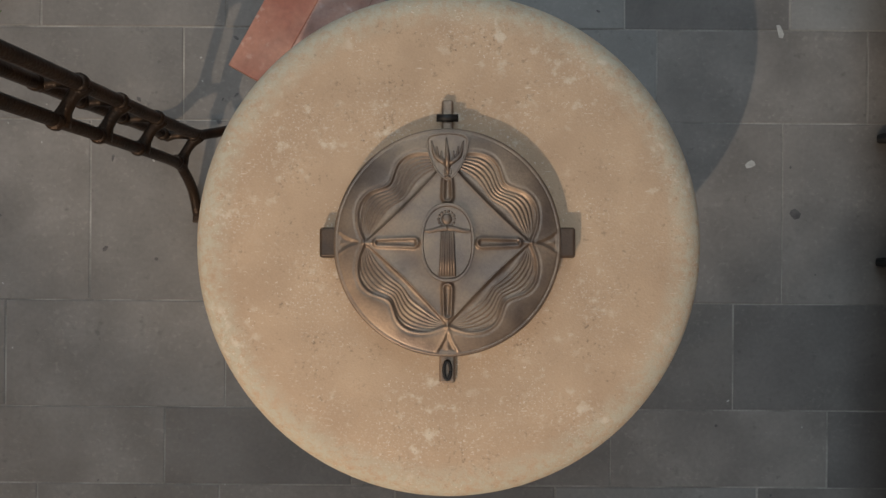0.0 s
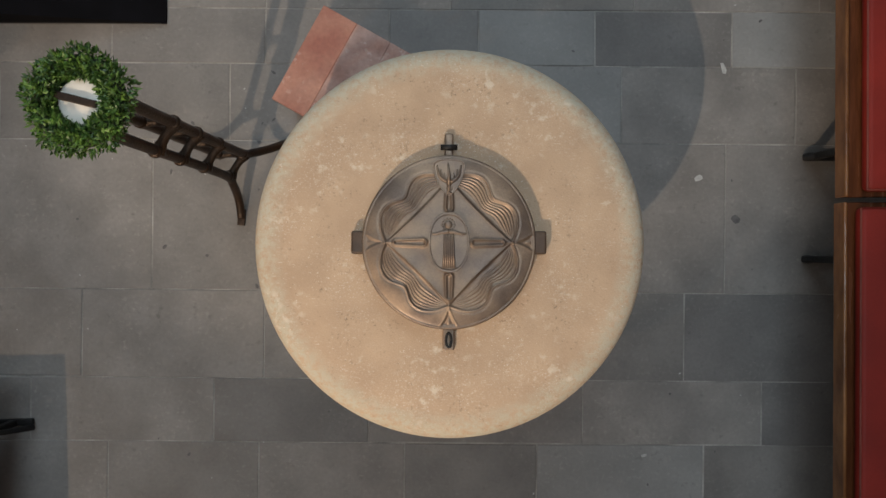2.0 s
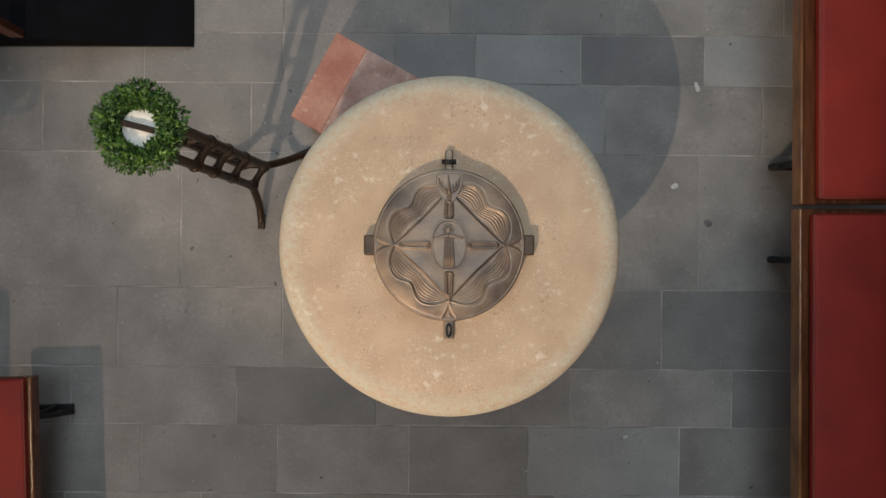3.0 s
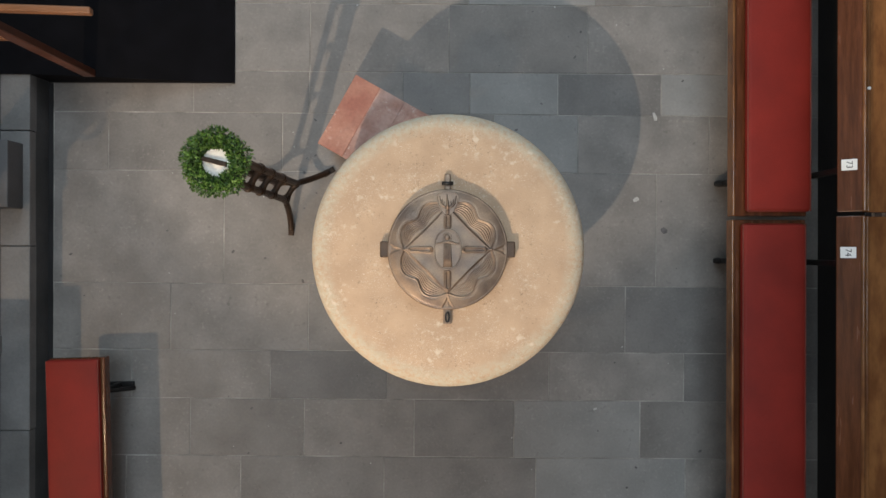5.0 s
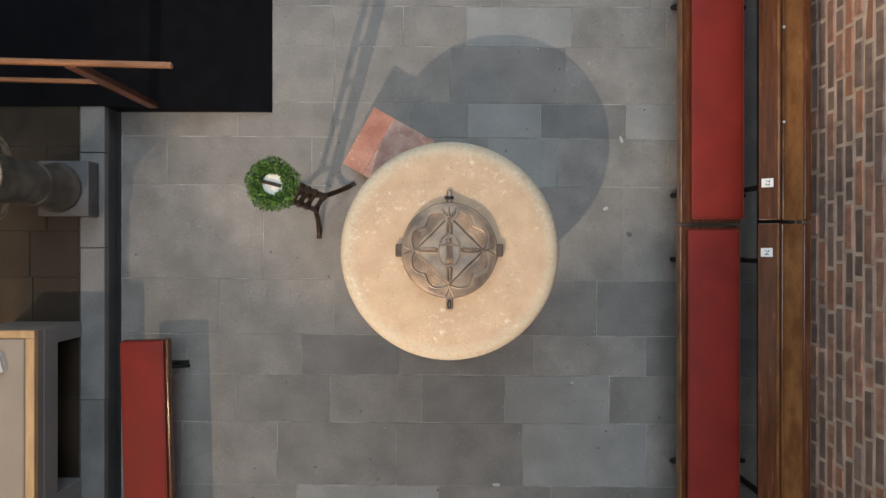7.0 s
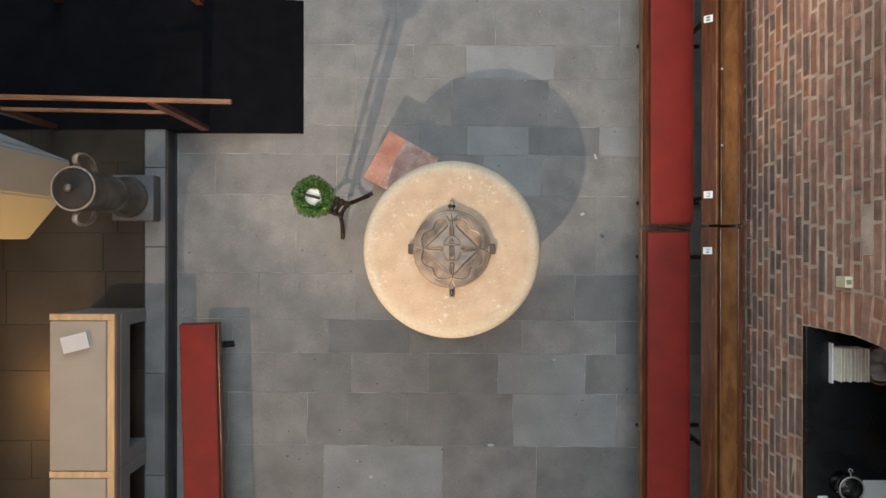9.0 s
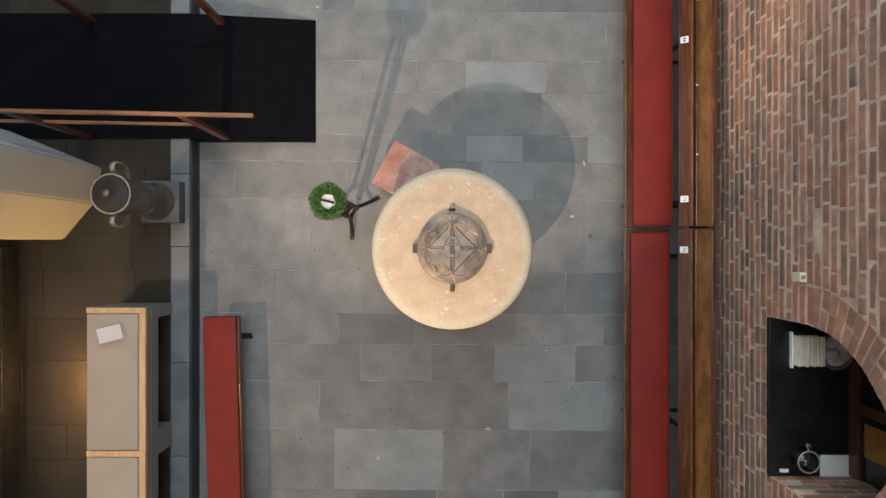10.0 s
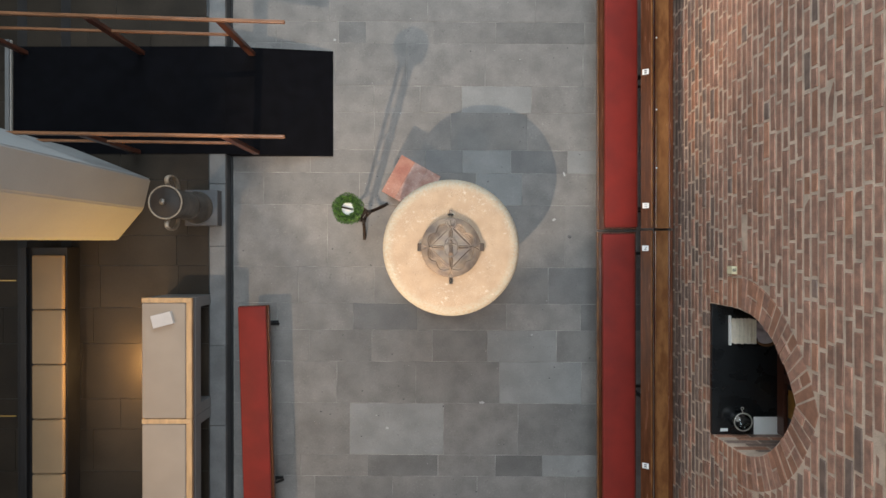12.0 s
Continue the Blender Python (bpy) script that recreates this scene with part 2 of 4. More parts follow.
BRICK_DARK = material("dark_brick", (0.245, 0.162, 0.128), 0.8, vary=0.25, scale=16, fine=130, bump=0.3, random_amount=0.2)
BRICK_RED = material("red_brick", (0.40, 0.190, 0.118), 0.85, vary=0.22, scale=16, fine=130, bump=0.3, random_amount=0.18)
BRICK_MORTAR = material("brick_mortar", (0.65, 0.485, 0.370), 0.95, vary=0.25, scale=8, fine=110, bump=0.4)
BLACK_SILL = material("black_slate", (0.010, 0.011, 0.012), 0.28, vary=0.3, scale=5, fine=90, bump=0.03)
PAPER = material("paper", (0.78, 0.77, 0.75), 0.8, vary=0.03, scale=8, fine=200, bump=0.03)
CHIP = material("plaster_chip", (0.40, 0.40, 0.39), 0.85, vary=0.15, scale=60, fine=200, bump=0.1)
INK = material("ink", (0.02, 0.02, 0.025), 0.6, vary=0.1)
LEAF = material("box_leaf", (0.095, 0.18, 0.028), 0.45, vary=0.45, scale=40, fine=200, bump=0.05, tint=(0.020, 0.060, 0.012))
MOSS = material("dark_moss", (0.018, 0.030, 0.010), 0.9, vary=0.3, scale=40, fine=200, bump=0.3)
BOOK = material("book_grey", (0.52, 0.48, 0.46), 0.7, vary=0.05, scale=9, fine=90, bump=0.04)
WAX = material("white_wax", (0.86, 0.83, 0.77), 0.5, vary=0.05, scale=20, fine=90, bump=0.03)
LINING = material("basket_lining", (0.43, 0.39, 0.41), 0.85, vary=0.1, scale=18, fine=200, bump=0.1)
LEAFLET = material("leaflet_paper", (0.80, 0.74, 0.62), 0.8, vary=0.08, scale=30, fine=200, bump=0.03, random_amount=0.10)
BASKET = material("brown_basket", (0.22, 0.115, 0.05), 0.7, vary=0.3, scale=30, fine=150, bump=0.3)
BRASS = material("brass", (0.55, 0.36, 0.12), 0.35, metal=0.9, vary=0.15, scale=20, fine=90, bump=0.03)
IVORY = material("ivory_plastic", (0.66, 0.58, 0.38), 0.45, vary=0.04, bump=0.02)
AMBER = material("amber_cloth", (0.34, 0.17, 0.03), 0.6, vary=0.3, scale=14)
GLASS = bpy.data.materials.new("clear_glass")
GLASS.use_nodes = True
gb = GLASS.node_tree.nodes["Principled BSDF"]
gb.inputs["Base Color"].default_value = (0.95, 0.97, 0.96, 1)
gb.inputs["Roughness"].default_value, gb.inputs["Transmission Weight"].default_value = 0.03, 1.0

# ---- mesh helpers ----


def part(name, bm, mat, parent=None, label="", smooth=False):
    me = bpy.data.meshes.new(name)
    bm.normal_update()
    bm.to_mesh(me)
    bm.free()
    if smooth:
        me.polygons.foreach_set("use_smooth", [True] * len(me.polygons))
    me.materials.append(mat)
    ob = new(name, me)
    ob.parent = parent
    if label:
        tagged(ob, label)
    return ob


def thing(name, place, label, category, group="", kind="", turn=0.0):
    ob = new(name)
    ob.matrix_world = pose(*place, 0, 0, turn)
    bpy.context.view_layer.update()
    return tagged(ob, label, category, group, kind)


def add_box(bm, lo, hi, bevel=0.0, segments=2, m=None):
    made = bmesh.ops.create_cube(bm, size=1.0)["verts"]
    for v in made:
        v.co = Vector([lo[i] + (v.co[i] + 0.5) * (hi[i] - lo[i]) for i in range(3)])
    if bevel:
        edges = list({e for v in made for e in v.link_edges})
        out = bmesh.ops.bevel(bm, geom=edges, offset=bevel, segments=segments, profile=0.5, affect="EDGES")
        made = list({v for f in out["faces"] for v in f.verts} | {v for v in made if v.is_valid})
    if m is not None:
        for v in made:
            v.co = m @ v.co
    return made


def box(lo, hi, bevel=0.0, segments=2, m=None):
    bm = bmesh.new()
    add_box(bm, lo, hi, bevel, segments, m)
    return bm


def add_lathe(bm, profile, n=48, m=None, cap=True):
    """Rings of (radius, z) from bottom to top about the z axis."""
    rings = []
    for r, z in profile:
        ring = []
        for k in range(n):
            a = 2 * math.pi * k / n
            p = Vector((r * math.cos(a), r * math.sin(a), z))
            ring.append(bm.verts.new(m @ p if m is not None else p))
        rings.append(ring)
    for lower, upper in zip(rings, rings[1:]):
        for k in range(n):
            bm.faces.new((lower[k], lower[(k + 1) % n], upper[(k + 1) % n], upper[k]))
    if cap:
        bm.faces.new(list(reversed(rings[0])))
        bm.faces.new(rings[-1])


def lathe(profile, n=48, m=None, cap=True):
    bm = bmesh.new()
    add_lathe(bm, profile, n, m, cap)
    return bm


def add_tube(bm, points, radii, n=8):
    """A round bar along points; radii: one number or one for each point."""
    pts = [Vector(p) for p in points]
    rs = radii if isinstance(radii, (list, tuple)) else [radii] * len(pts)
    rings, side = [], None
    for i, p in enumerate(pts):
        d = (pts[min(i + 1, len(pts) - 1)] - pts[max(i - 1, 0)]).normalized()
        if side is None:
            side = d.orthogonal().normalized()
        side = (side - d * side.dot(d)).normalized()
        up = d.cross(side)
        rings.append([bm.verts.new(p + (side * math.cos(2 * math.pi * k / n) + up * math.sin(2 * math.pi * k / n)) * rs[i]) for k in range(n)])
    for a, b in zip(rings, rings[1:]):
        for k in range(n):
            bm.faces.new((a[k], a[(k + 1) % n], b[(k + 1) % n], b[k]))
    bm.faces.new(list(reversed(rings[0])))
    bm.faces.new(rings[-1])


def smooth_line(points, steps=6):
    """A rounded path through the points."""
    p = [Vector(q) for q in points]
    p = [p[0] * 2 - p[1]] + p + [p[-1] * 2 - p[-2]]
    out = []
    for a, b, c, d in zip(p, p[1:], p[2:], p[3:]):
        for k in range(steps):
            t = k / steps
            out.append(0.5 * (2 * b + (c - a) * t + (2 * a - 5 * b + 4 * c - d) * t * t + (3 * b - a - 3 * c + d) * t ** 3))
    return out + [p[-2]]


def tube(points, radii, n=8):
    bm = bmesh.new()
    add_tube(bm, points, radii, n)
    return bm


def piece_mesh(name, sx, sy, sz, chamfer, mat, rng=None, wobble=0.0):
    """A block with its top at z = 0, its top edges chamfered and a little uneven."""
    x, y, c = sx / 2, sy / 2, chamfer
    j = (lambda: rng.uniform(-wobble, wobble)) if rng else (lambda: 0.0)
    co = [(-x, -y, -sz), (x, -y, -sz), (x, y, -sz), (-x, y, -sz)]
    low = [(-x + j(), -y + j(), -c), (x + j(), -y + j(), -c), (x + j(), y + j(), -c), (-x + j(), y + j(), -c)]
    top = [(a + (c if a < 0 else -c), b + (c if b < 0 else -c), j() * 0.3) for a, b, _ in low]
    fs = []
    for base in (0, 4):
        for k in range(4):
            n = (k + 1) % 4
            fs.append((base + k, base + n, base + 4 + n, base + 4 + k))
    fs.append((8, 9, 10, 11))
    me = bpy.data.meshes.new(name)
    me.from_pydata(co + low + top, [], fs)
    me.materials.append(mat)
    me.update()
    return me


def piece(name, me, parent, m):
    ob = new(name, me)
    ob.parent = parent
    ob.matrix_basis = m
    return ob

# ---- structure ----
XW = 2.15           # face of the brick wall
STEP = 0.17         # height of the aisle platform
EDGE = -2.215       # face of the platform's riser

floor = part("floor", box((EDGE - 0.02, -8, -0.3), (XW + 0.2, 8, -0.0022)), MORTAR)
tagged(floor, "grey slate slab floor with pale joints round the font", "floor", kind="structure")
platform = part("aisle_floor", box((-9, -8, -0.3), (EDGE - 0.16, 8, STEP - 0.006)), RISER)
tagged(platform, "raised aisle floor of dark brown polished slabs", "floor", kind="structure")
riser = part("step_riser", box((EDGE - 0.16, -8, -0.25), (EDGE, 8, STEP - 0.05), 0.004), RISER)
tagged(riser, "dark stone riser of the single step to the aisle", "step", kind="structure")
gap = part("floor_joint", box((EDGE - 0.001, -8, -0.02), (EDGE + 0.028, 8, -0.0005)), DARK_WOOD)
tagged(gap, "dark expansion joint along the foot of the step", "joint", kind="structure")


def opening_wall(name, lo, hi, hole_lo, hole_hi, axis, mat, label):
    """A thick wall in the plane across axis with one rectangular opening."""
    bm = bmesh.new()
    u = 1 - axis
    for (u0, u1, z0, z1) in ((lo[u], hole_lo[0], lo[2], hi[2]), (hole_hi[0], hi[u], lo[2], hi[2]),
                             (hole_lo[0], hole_hi[0], lo[2], hole_lo[1]), (hole_lo[0], hole_hi[0], hole_hi[1], hi[2])):
        a, b = [0, 0, z0], [0, 0, z1]
        a[axis], b[axis], a[u], b[u] = lo[axis], hi[axis], u0, u1
        add_box(bm, a, b)
    return tagged(part(name, bm, mat), label, "wall", kind="structure")


# unseen enclosure, made up; its openings only let the fill lamps in
opening_wall("wall_north", (-9.3, 8, -0.3), (3.0, 8.4, 10), (-4.0, 3.5), (2.0, 8.5), 1, PLASTER, "unseen pale plastered end wall with an opening added for fill light")
opening_wall("wall_south", (-9.3, -8.4, -0.3), (3.0, -8, 10), (-4.0, 3.5), (2.0, 8.5), 1, PLASTER, "unseen pale plastered end wall with an opening added for fill light")
opening_wall("wall_west", (-9.4, -8, -0.3), (-9, 8, 10), (-3.0, 5.6), (4.0, 9.2), 0, PLASTER, "unseen pale plastered wall behind the aisle with a high opening added for fill light")
bm = bmesh.new()
for a, b in (((-9.3, -8.4, 10), (-1.3, 8.4, 10.3)), ((1.7, -8.4, 10), (3.0, 8.4, 10.3)), ((-1.3, -8.4, 10), (1.7, -3.5, 10.3)), ((-1.3, 4.5, 10), (1.7, 8.4, 10.3))):
    add_box(bm, a, b)
tagged(part("ceiling", bm, PLASTER), "unseen pale plastered ceiling with a long opening added for fill light", "ceiling", kind="structure")

# pointed niche in the brick wall
NY, NA, SILL, SPRING = -0.977, 0.533, 1.395, 1.845
NC, NR, RING = 0.7 * NA, 1.7 * NA, 0.235


def reach(z, extra=0.0):
    """Half width of the niche at height z; 0 above its point."""
    if z < SPRING:
        return NA + extra
    r = NR + extra
    d = r * r - (z - SPRING) ** 2
    return max(0.0, math.sqrt(d) - NC) if d > 0 else 0.0


def arch_top(y):
    d = abs(y - NY)
    return SPRING + math.sqrt(max(0.0, NR * NR - (d + NC) ** 2)) if d < NA else None


bm = bmesh.new()
xf, xb = XW + 0.0035, XW + 0.56


def quad(bm, *co):
    bm.faces.new([bm.verts.new(c) for c in co])


ys = [NY - NA + 2 * NA * k / 40 for k in range(41)]
quad(bm, (xf, -8, -0.3), (xf, ys[0], -0.3), (xf, ys[0], 10), (xf, -8, 10))
quad(bm, (xf, ys[-1], -0.3), (xf, 8, -0.3), (xf, 8, 10), (xf, ys[-1], 10))
quad(bm, (xf, ys[0], -0.3), (xf, ys[-1], -0.3), (xf, ys[-1], SILL), (xf, ys[0], SILL))
quad(bm, (xf, ys[0], SILL), (xf, ys[-1], SILL), (xb, ys[-1], SILL), (xb, ys[0], SILL))
for a, b in zip(ys, ys[1:]):
    za, zb = arch_top(a) or SPRING, arch_top(b) or SPRING
    quad(bm, (xf, a, za), (xf, b, zb), (xf, b, 10), (xf, a, 10))
    quad(bm, (xf, a, za), (xb, a, za), (xb, b, zb), (xf, b, zb))
for y in (ys[0], ys[-1]):
    quad(bm, (xf, y, SILL), (xb, y, SILL), (xb, y, SPRING), (xf, y, SPRING))
quad(bm, (xb + 0.25, -8, -0.3), (xb + 0.25, 8, -0.3), (xb + 0.25, 8, 10), (xb + 0.25, -8, 10))
quad(bm, (xf, -8, 10), (xf, 8, 10), (xb + 0.25, 8, 10), (xb + 0.25, -8, 10))
wall = tagged(part("wall_east", bm, BRICK_MORTAR), "old red and dark brick wall with wide pale mortar and a pointed niche", "wall", kind="structure")

sill = part("niche_sill", box((XW - 0.012, NY - NA + 0.002, SILL - 0.03), (xb - 0.01, NY + NA - 0.002, SILL + 0.012), 0.003), BLACK_SILL)
tagged(sill, "polished black slate sill of the wall niche", "sill", kind="structure")

# wooden back of the niche
back = thing("niche_window", (xb - 0.045, NY, SILL + 0.012), "brown wooden framed dark window at the back of the niche", "window", kind="structure")
part("frame", box((0, -NA + 0.01, 0), (0.04, NA - 0.01, 0.11), 0.005), POST_WOOD, back)
part("frame", box((0, -0.09, 0.11), (0.04, -0.02, 1.10), 0.005), POST_WOOD, back)
part("frame", box((0.002, -NA + 0.02, 0.46), (0.038, -0.09, 0.52), 0.005), RAIL_WOOD, back)
part("pane", box((0.028, -NA + 0.01, 0.10), (0.036, NA - 0.01, 1.2)), BLACK_SILL, back)
part("curtain", box((0.018, -0.36, 0.14), (0.026, -0.14, 0.42), 0.003), AMBER, back, "amber cloth behind the pane")

# pier between nave and aisle
bm = bmesh.new()
foot = [(-3.29, 0.09), (-3.03, 0.40), (-2.96, 0.70), (-3.76, 1.02), (-4.75, 1.02), (-4.75, 0.09)]
low = [bm.verts.new((x, y, STEP)) for x, y in foot]
top = [bm.verts.new((x, y, 10)) for x, y in foot]
for k in range(6):
    n = (k + 1) % 6
    bm.faces.new((low[k], low[n], top[n], top[k]))
bm.faces.new(top)
bmesh.ops.bevel(bm, geom=[e for e in bm.edges if abs(e.verts[0].co.z - e.verts[1].co.z) > 1], offset=0.012, segments=3, affect="EDGES")
tagged(part("pier", bm, PLASTER), "tall many-sided plastered pier standing on the aisle platform", "pier", kind="structure")

# ---- font ----
FX, FY = 0.027, 0.012
font = thing("baptismal_font", (FX, FY, 0), "round beige sandstone baptismal font with a scratched flat top", "font")
foot = [(0.33, 0), (0.34, 0.03), (0.33, 0.06), (0.29, 0.09), (0.28, 0.22), (0.30, 0.26)]
part("pedestal", lathe(foot, 96), SANDSTONE, font, smooth=True)
prof = [(0.28, 0.255), (0.34, 0.31), (0.45, 0.40), (0.55, 0.49), (0.607, 0.57)]
prof += [(0.607 + 0.0210 * math.sin(math.pi / 2 * k / 8), 0.61 + 0.06 * k / 8) for k in range(9)]
prof += [(0.628 - 0.075 * (1 - math.cos(math.pi / 2 * k / 12)), 0.67 + 0.058 * math.sin(math.pi / 2 * k / 12)) for k in range(1, 13)]
prof += [(0.50, 0.7315), (0.40, 0.7325), (0.30, 0.733), (0.2, 0.733)]
part("bowl", lathe(prof, 160), SANDSTONE, font, smooth=True)

LID_R = 0.2665
lid = thing("font_lid", (FX - 0.003, FY + 0.004, 0.7325), "domed bronze font lid with petal relief and a central oval", "lid")


LOBE_TURN = (0, 5, 12, 19, 26, 33, 39, 45)
LOBE_REACH = (0.722, 0.757, 0.802, 0.833, 0.843, 0.815, 0.752, 0.712)


def soft(x, w):
    return 1 / (1 + np.exp(-np.clip(x / w, -40, 40)))


def ridge(d, w):
    return np.exp(-(d / w) ** 2)


def lid_height(u, v):
    """Relief of the lid, in metres, at unit radius coordinates."""
    r = np.hypot(u, v)
    th = np.arctan2(v, u)
    h = 0.030 + 0.036 * np.sqrt(np.clip(1 - (r * 0.93) ** 2, 0, 1))
    delta = 45 - np.abs(np.degrees(np.mod(th, math.pi / 2)) - 45)
    # smooth four-lobed outline, even about each diagonal
    lobe = sum(np.interp(45 - np.abs(np.abs(delta + o) - 45), LOBE_TURN, LOBE_REACH) for o in (-2.4, -0.8, 0.8, 2.4)) / 4
    star = (np.abs(u) ** 0.93 + np.abs(v) ** 0.93) ** (1 / 0.93)
    inside = soft(lobe - r, 0.009)
    in_star = soft(0.728 - star, 0.009)
    field = inside * (1 - in_star)
    da, db = np.clip(star - 0.728, 0, 2), np.clip(lobe - r, 0, 2) * 1.5
    ring = da / (da + db + 1e-4)
    wide = np.clip((da + db) / 0.16, 0, 1)
    # sunk wavy fields: a plain hollow along the star, then flowing strands
    h -= 0.0075 * field
    h -= 0.0022 * field * ridge(ring - 0.14, 0.12) * wide
    strands = np.sin(2 * math.pi * (ring * 8.0 + 0.22 * np.sin(th * 9)))
    h += 0.0014 * field * strands * soft(ring - 0.26, 0.04) * soft(0.95 - ring, 0.02) * wide
    # round moulding along the lobes and the star
    h += 0.0034 * ridge(r - lobe, 0.013) * (1 - in_star)
    h -= 0.0008 * ridge(r - lobe - 0.028, 0.012) * (1 - in_star)
    h += 0.0034 * ridge(star - 0.728, 0.014) * soft(0.78 - r, 0.02)
    h -= 0.0052 * in_star * soft(0.71 - star, 0.05) * soft(star - 0.30, 0.06)
    # lip round the edge
    h += 0.0008 * soft(r - 0.980, 0.003) - 0.0007 * ridge(r - 0.972, 0.006)
    for a, slot0, slot1, cleft in ((0, 0.27, 0.61, 1.0), (90, 0.37, 0.54, 0.0), (180, 0.27, 0.61, 0.55), (270, 0.37, 0.63, 1.0)):
        ca, sa = math.cos(math.radians(a)), math.sin(math.radians(a))
        x, y = u * ca + v * sa, -u * sa + v * ca
        # looped bar of the cross, drawn out to a point
        dx = np.maximum(np.maximum(slot0 + 0.03 - x, x - slot1), 0)
        taper = 0.040 - 0.014 * np.clip((x - slot0) / 0.4, 0, 1)
        d = np.hypot(dx, y)
        h += 0.0066 * ridge(d - taper, 0.016) - 0.0015 * soft(taper - 0.012 - d, 0.005)
        h += 0.0040 * ridge(y, 0.012 + 0.05 * np.clip(0.72 - x, 0, 1)) * soft(x - slot1, 0.02) * soft(0.735 - x, 0.015)
        # two creases that part from the star's point, with a small triangle between
        part_way = np.clip(x - 0.735, 0, 1)
        h += cleft * 0.0036 * ridge(np.abs(y) - 1.25 * part_way ** 1.75 - 0.004, 0.011) * soft(x - 0.735, 0.01) * soft(0.965 - x, 0.008)
        h -= cleft * 0.0050 * soft(1.25 * part_way ** 1.75 - np.abs(y), 0.006) * soft(x - 0.78, 0.01) * soft(0.955 - x, 0.006)
        tri = np.maximum(np.abs(y) - 0.34 * (x - 0.875), x - 0.945)
        h += cleft * 0.0042 * soft(-tri, 0.005)
        h -= (1 - cleft) * 0.0030 * ridge(y, 0.010 + 0.10 * part_way) * soft(x - 0.75, 0.02) * soft(0.95 - x, 0.01)
    return h


bm = bmesh.new()
NRING, NSEG = 190, 420
rad = np.linspace(0, 1, NRING + 1)[1:]
ang = np.arange(NSEG) * 2 * math.pi / NSEG
U, V = np.outer(rad, np.cos(ang)), np.outer(rad, np.sin(ang))
Hh = lid_height(U, V)
centre = bm.verts.new((0, 0, float(lid_height(np.zeros(1), np.zeros(1))[0])))
grid = [[bm.verts.new((LID_R * U[i, k], LID_R * V[i, k], Hh[i, k])) for k in range(NSEG)] for i in range(NRING)]
for z, rr in ((0.041, 1.006), (0.036, 1.012), (0.026, 1.012), (0.014, 1.0), (0.0, 0.985)):
    grid.append([bm.verts.new((LID_R * rr * math.cos(a), LID_R * rr * math.sin(a), z)) for a in ang])
for k in range(NSEG):
    n = (k + 1) % NSEG
    bm.faces.new((centre, grid[0][k], grid[0][n]))
    for a, b in zip(grid, grid[1:]):
        bm.faces.new((a[k], b[k], b[n], a[n]))
part("cover", bm, BRONZE, lid, smooth=True)


def plate(outline, z0, z1, rim, sink):
    """A flat plate with a raised rim round a sunk face. outline: points of a convex loop."""
    bm = bmesh.new()
    c = sum((Vector((*p, 0)) for p in outline), Vector()) / len(outline)
    loops = []
    for s, z in ((1.0, z0), (1.0, z1 - 0.002), (0.985, z1), (1 - rim, z1), (1 - rim - 0.03, z1 - sink), (0.02, z1 - sink)):
        loops.append([bm.verts.new((c.x + (p[0] - c.x) * s, c.y + (p[1] - c.y) * s, z)) for p in outline])
    n = len(outline)
    for a, b in zip(loops, loops[1:]):
        for k in range(n):
            bm.faces.new((a[k], a[(k + 1) % n], b[(k + 1) % n], b[k]))
    bm.faces.new(loops[-1])
    return bm


oval = [(0.0620 * math.copysign(abs(math.cos(a)) ** 0.88, math.cos(a)), 0.0920 * math.copysign(abs(math.sin(a)) ** 0.88, math.sin(a))) for a in (2 * math.pi * k / 64 for k in range(64))]
medal = part("medallion", plate(oval, 0.045, 0.0715, 0.075, 0.0035), BRONZE, lid, "oval bronze medallion with a plain fluted cross")
bm = bmesh.new()
for side in (-1, 1):
    # tapering arms, drawn down a little at their ends
    arm = smooth_line([(0.0, 0.033, 0.069), (side * 0.020, 0.031, 0.070), (side * 0.040, 0.026, 0.0695), (side * 0.053, 0.027, 0.069)], 4)
    add_tube(bm, arm, [0.0075 - 0.0045 * k / (len(arm) - 1) for k in range(len(arm))], 10)
part("cross_arm", bm, BRONZE, medal, smooth=True)
for k in range(6):
    x = -0.0135 + 0.0054 * k
    flute = [(x * (0.85 + 0.35 * q), 0.034 - 0.112 * q, 0.0695 + 0.0006 * (k % 2)) for q in (0, 0.3, 0.6, 1)]
    part("flute", tube(flute, [0.0036, 0.0040, 0.0042, 0.0044], 8), BRONZE, medal, smooth=True)
part("boss", lathe([(0.0125, 0.067), (0.0125, 0.0715), (0.0095, 0.0745), (0.004, 0.0755)], 24, Matrix.Translation((-0.002, 0.054, 0))), BRONZE, medal, smooth=True)
for k in range(14):
    q = 2 * math.pi * k / 14
    part("bead", lathe([(0.0034, 0.0675), (0.0034, 0.0705), (0.0016, 0.0722)], 8, Matrix.Translation((-0.002 + 0.0185 * math.cos(q), 0.054 + 0.0185 * math.sin(q), 0))), BRONZE, medal, smooth=True)
half = [(0.0, 0.257), (0.022, 0.2555), (0.042, 0.250), (0.0495, 0.238), (0.0475, 0.216), (0.038, 0.187), (0.022, 0.160), (0.008, 0.147)]
outline = smooth_line([(x, y, 0) for x, y in half] + [(0.0, 0.144, 0)] + [(-x, y, 0) for x, y in half[:0:-1]] + [(0.0, 0.257, 0)], 3)[:-1]
shield = [(p.x, p.y) for p in reversed(outline)]
sh = part("shield", plate(shield, 0.03, 0.0615, 0.07, 0.0028), BRONZE, lid, "rounded bronze shield with a plain branching shape")
bm = bmesh.new()
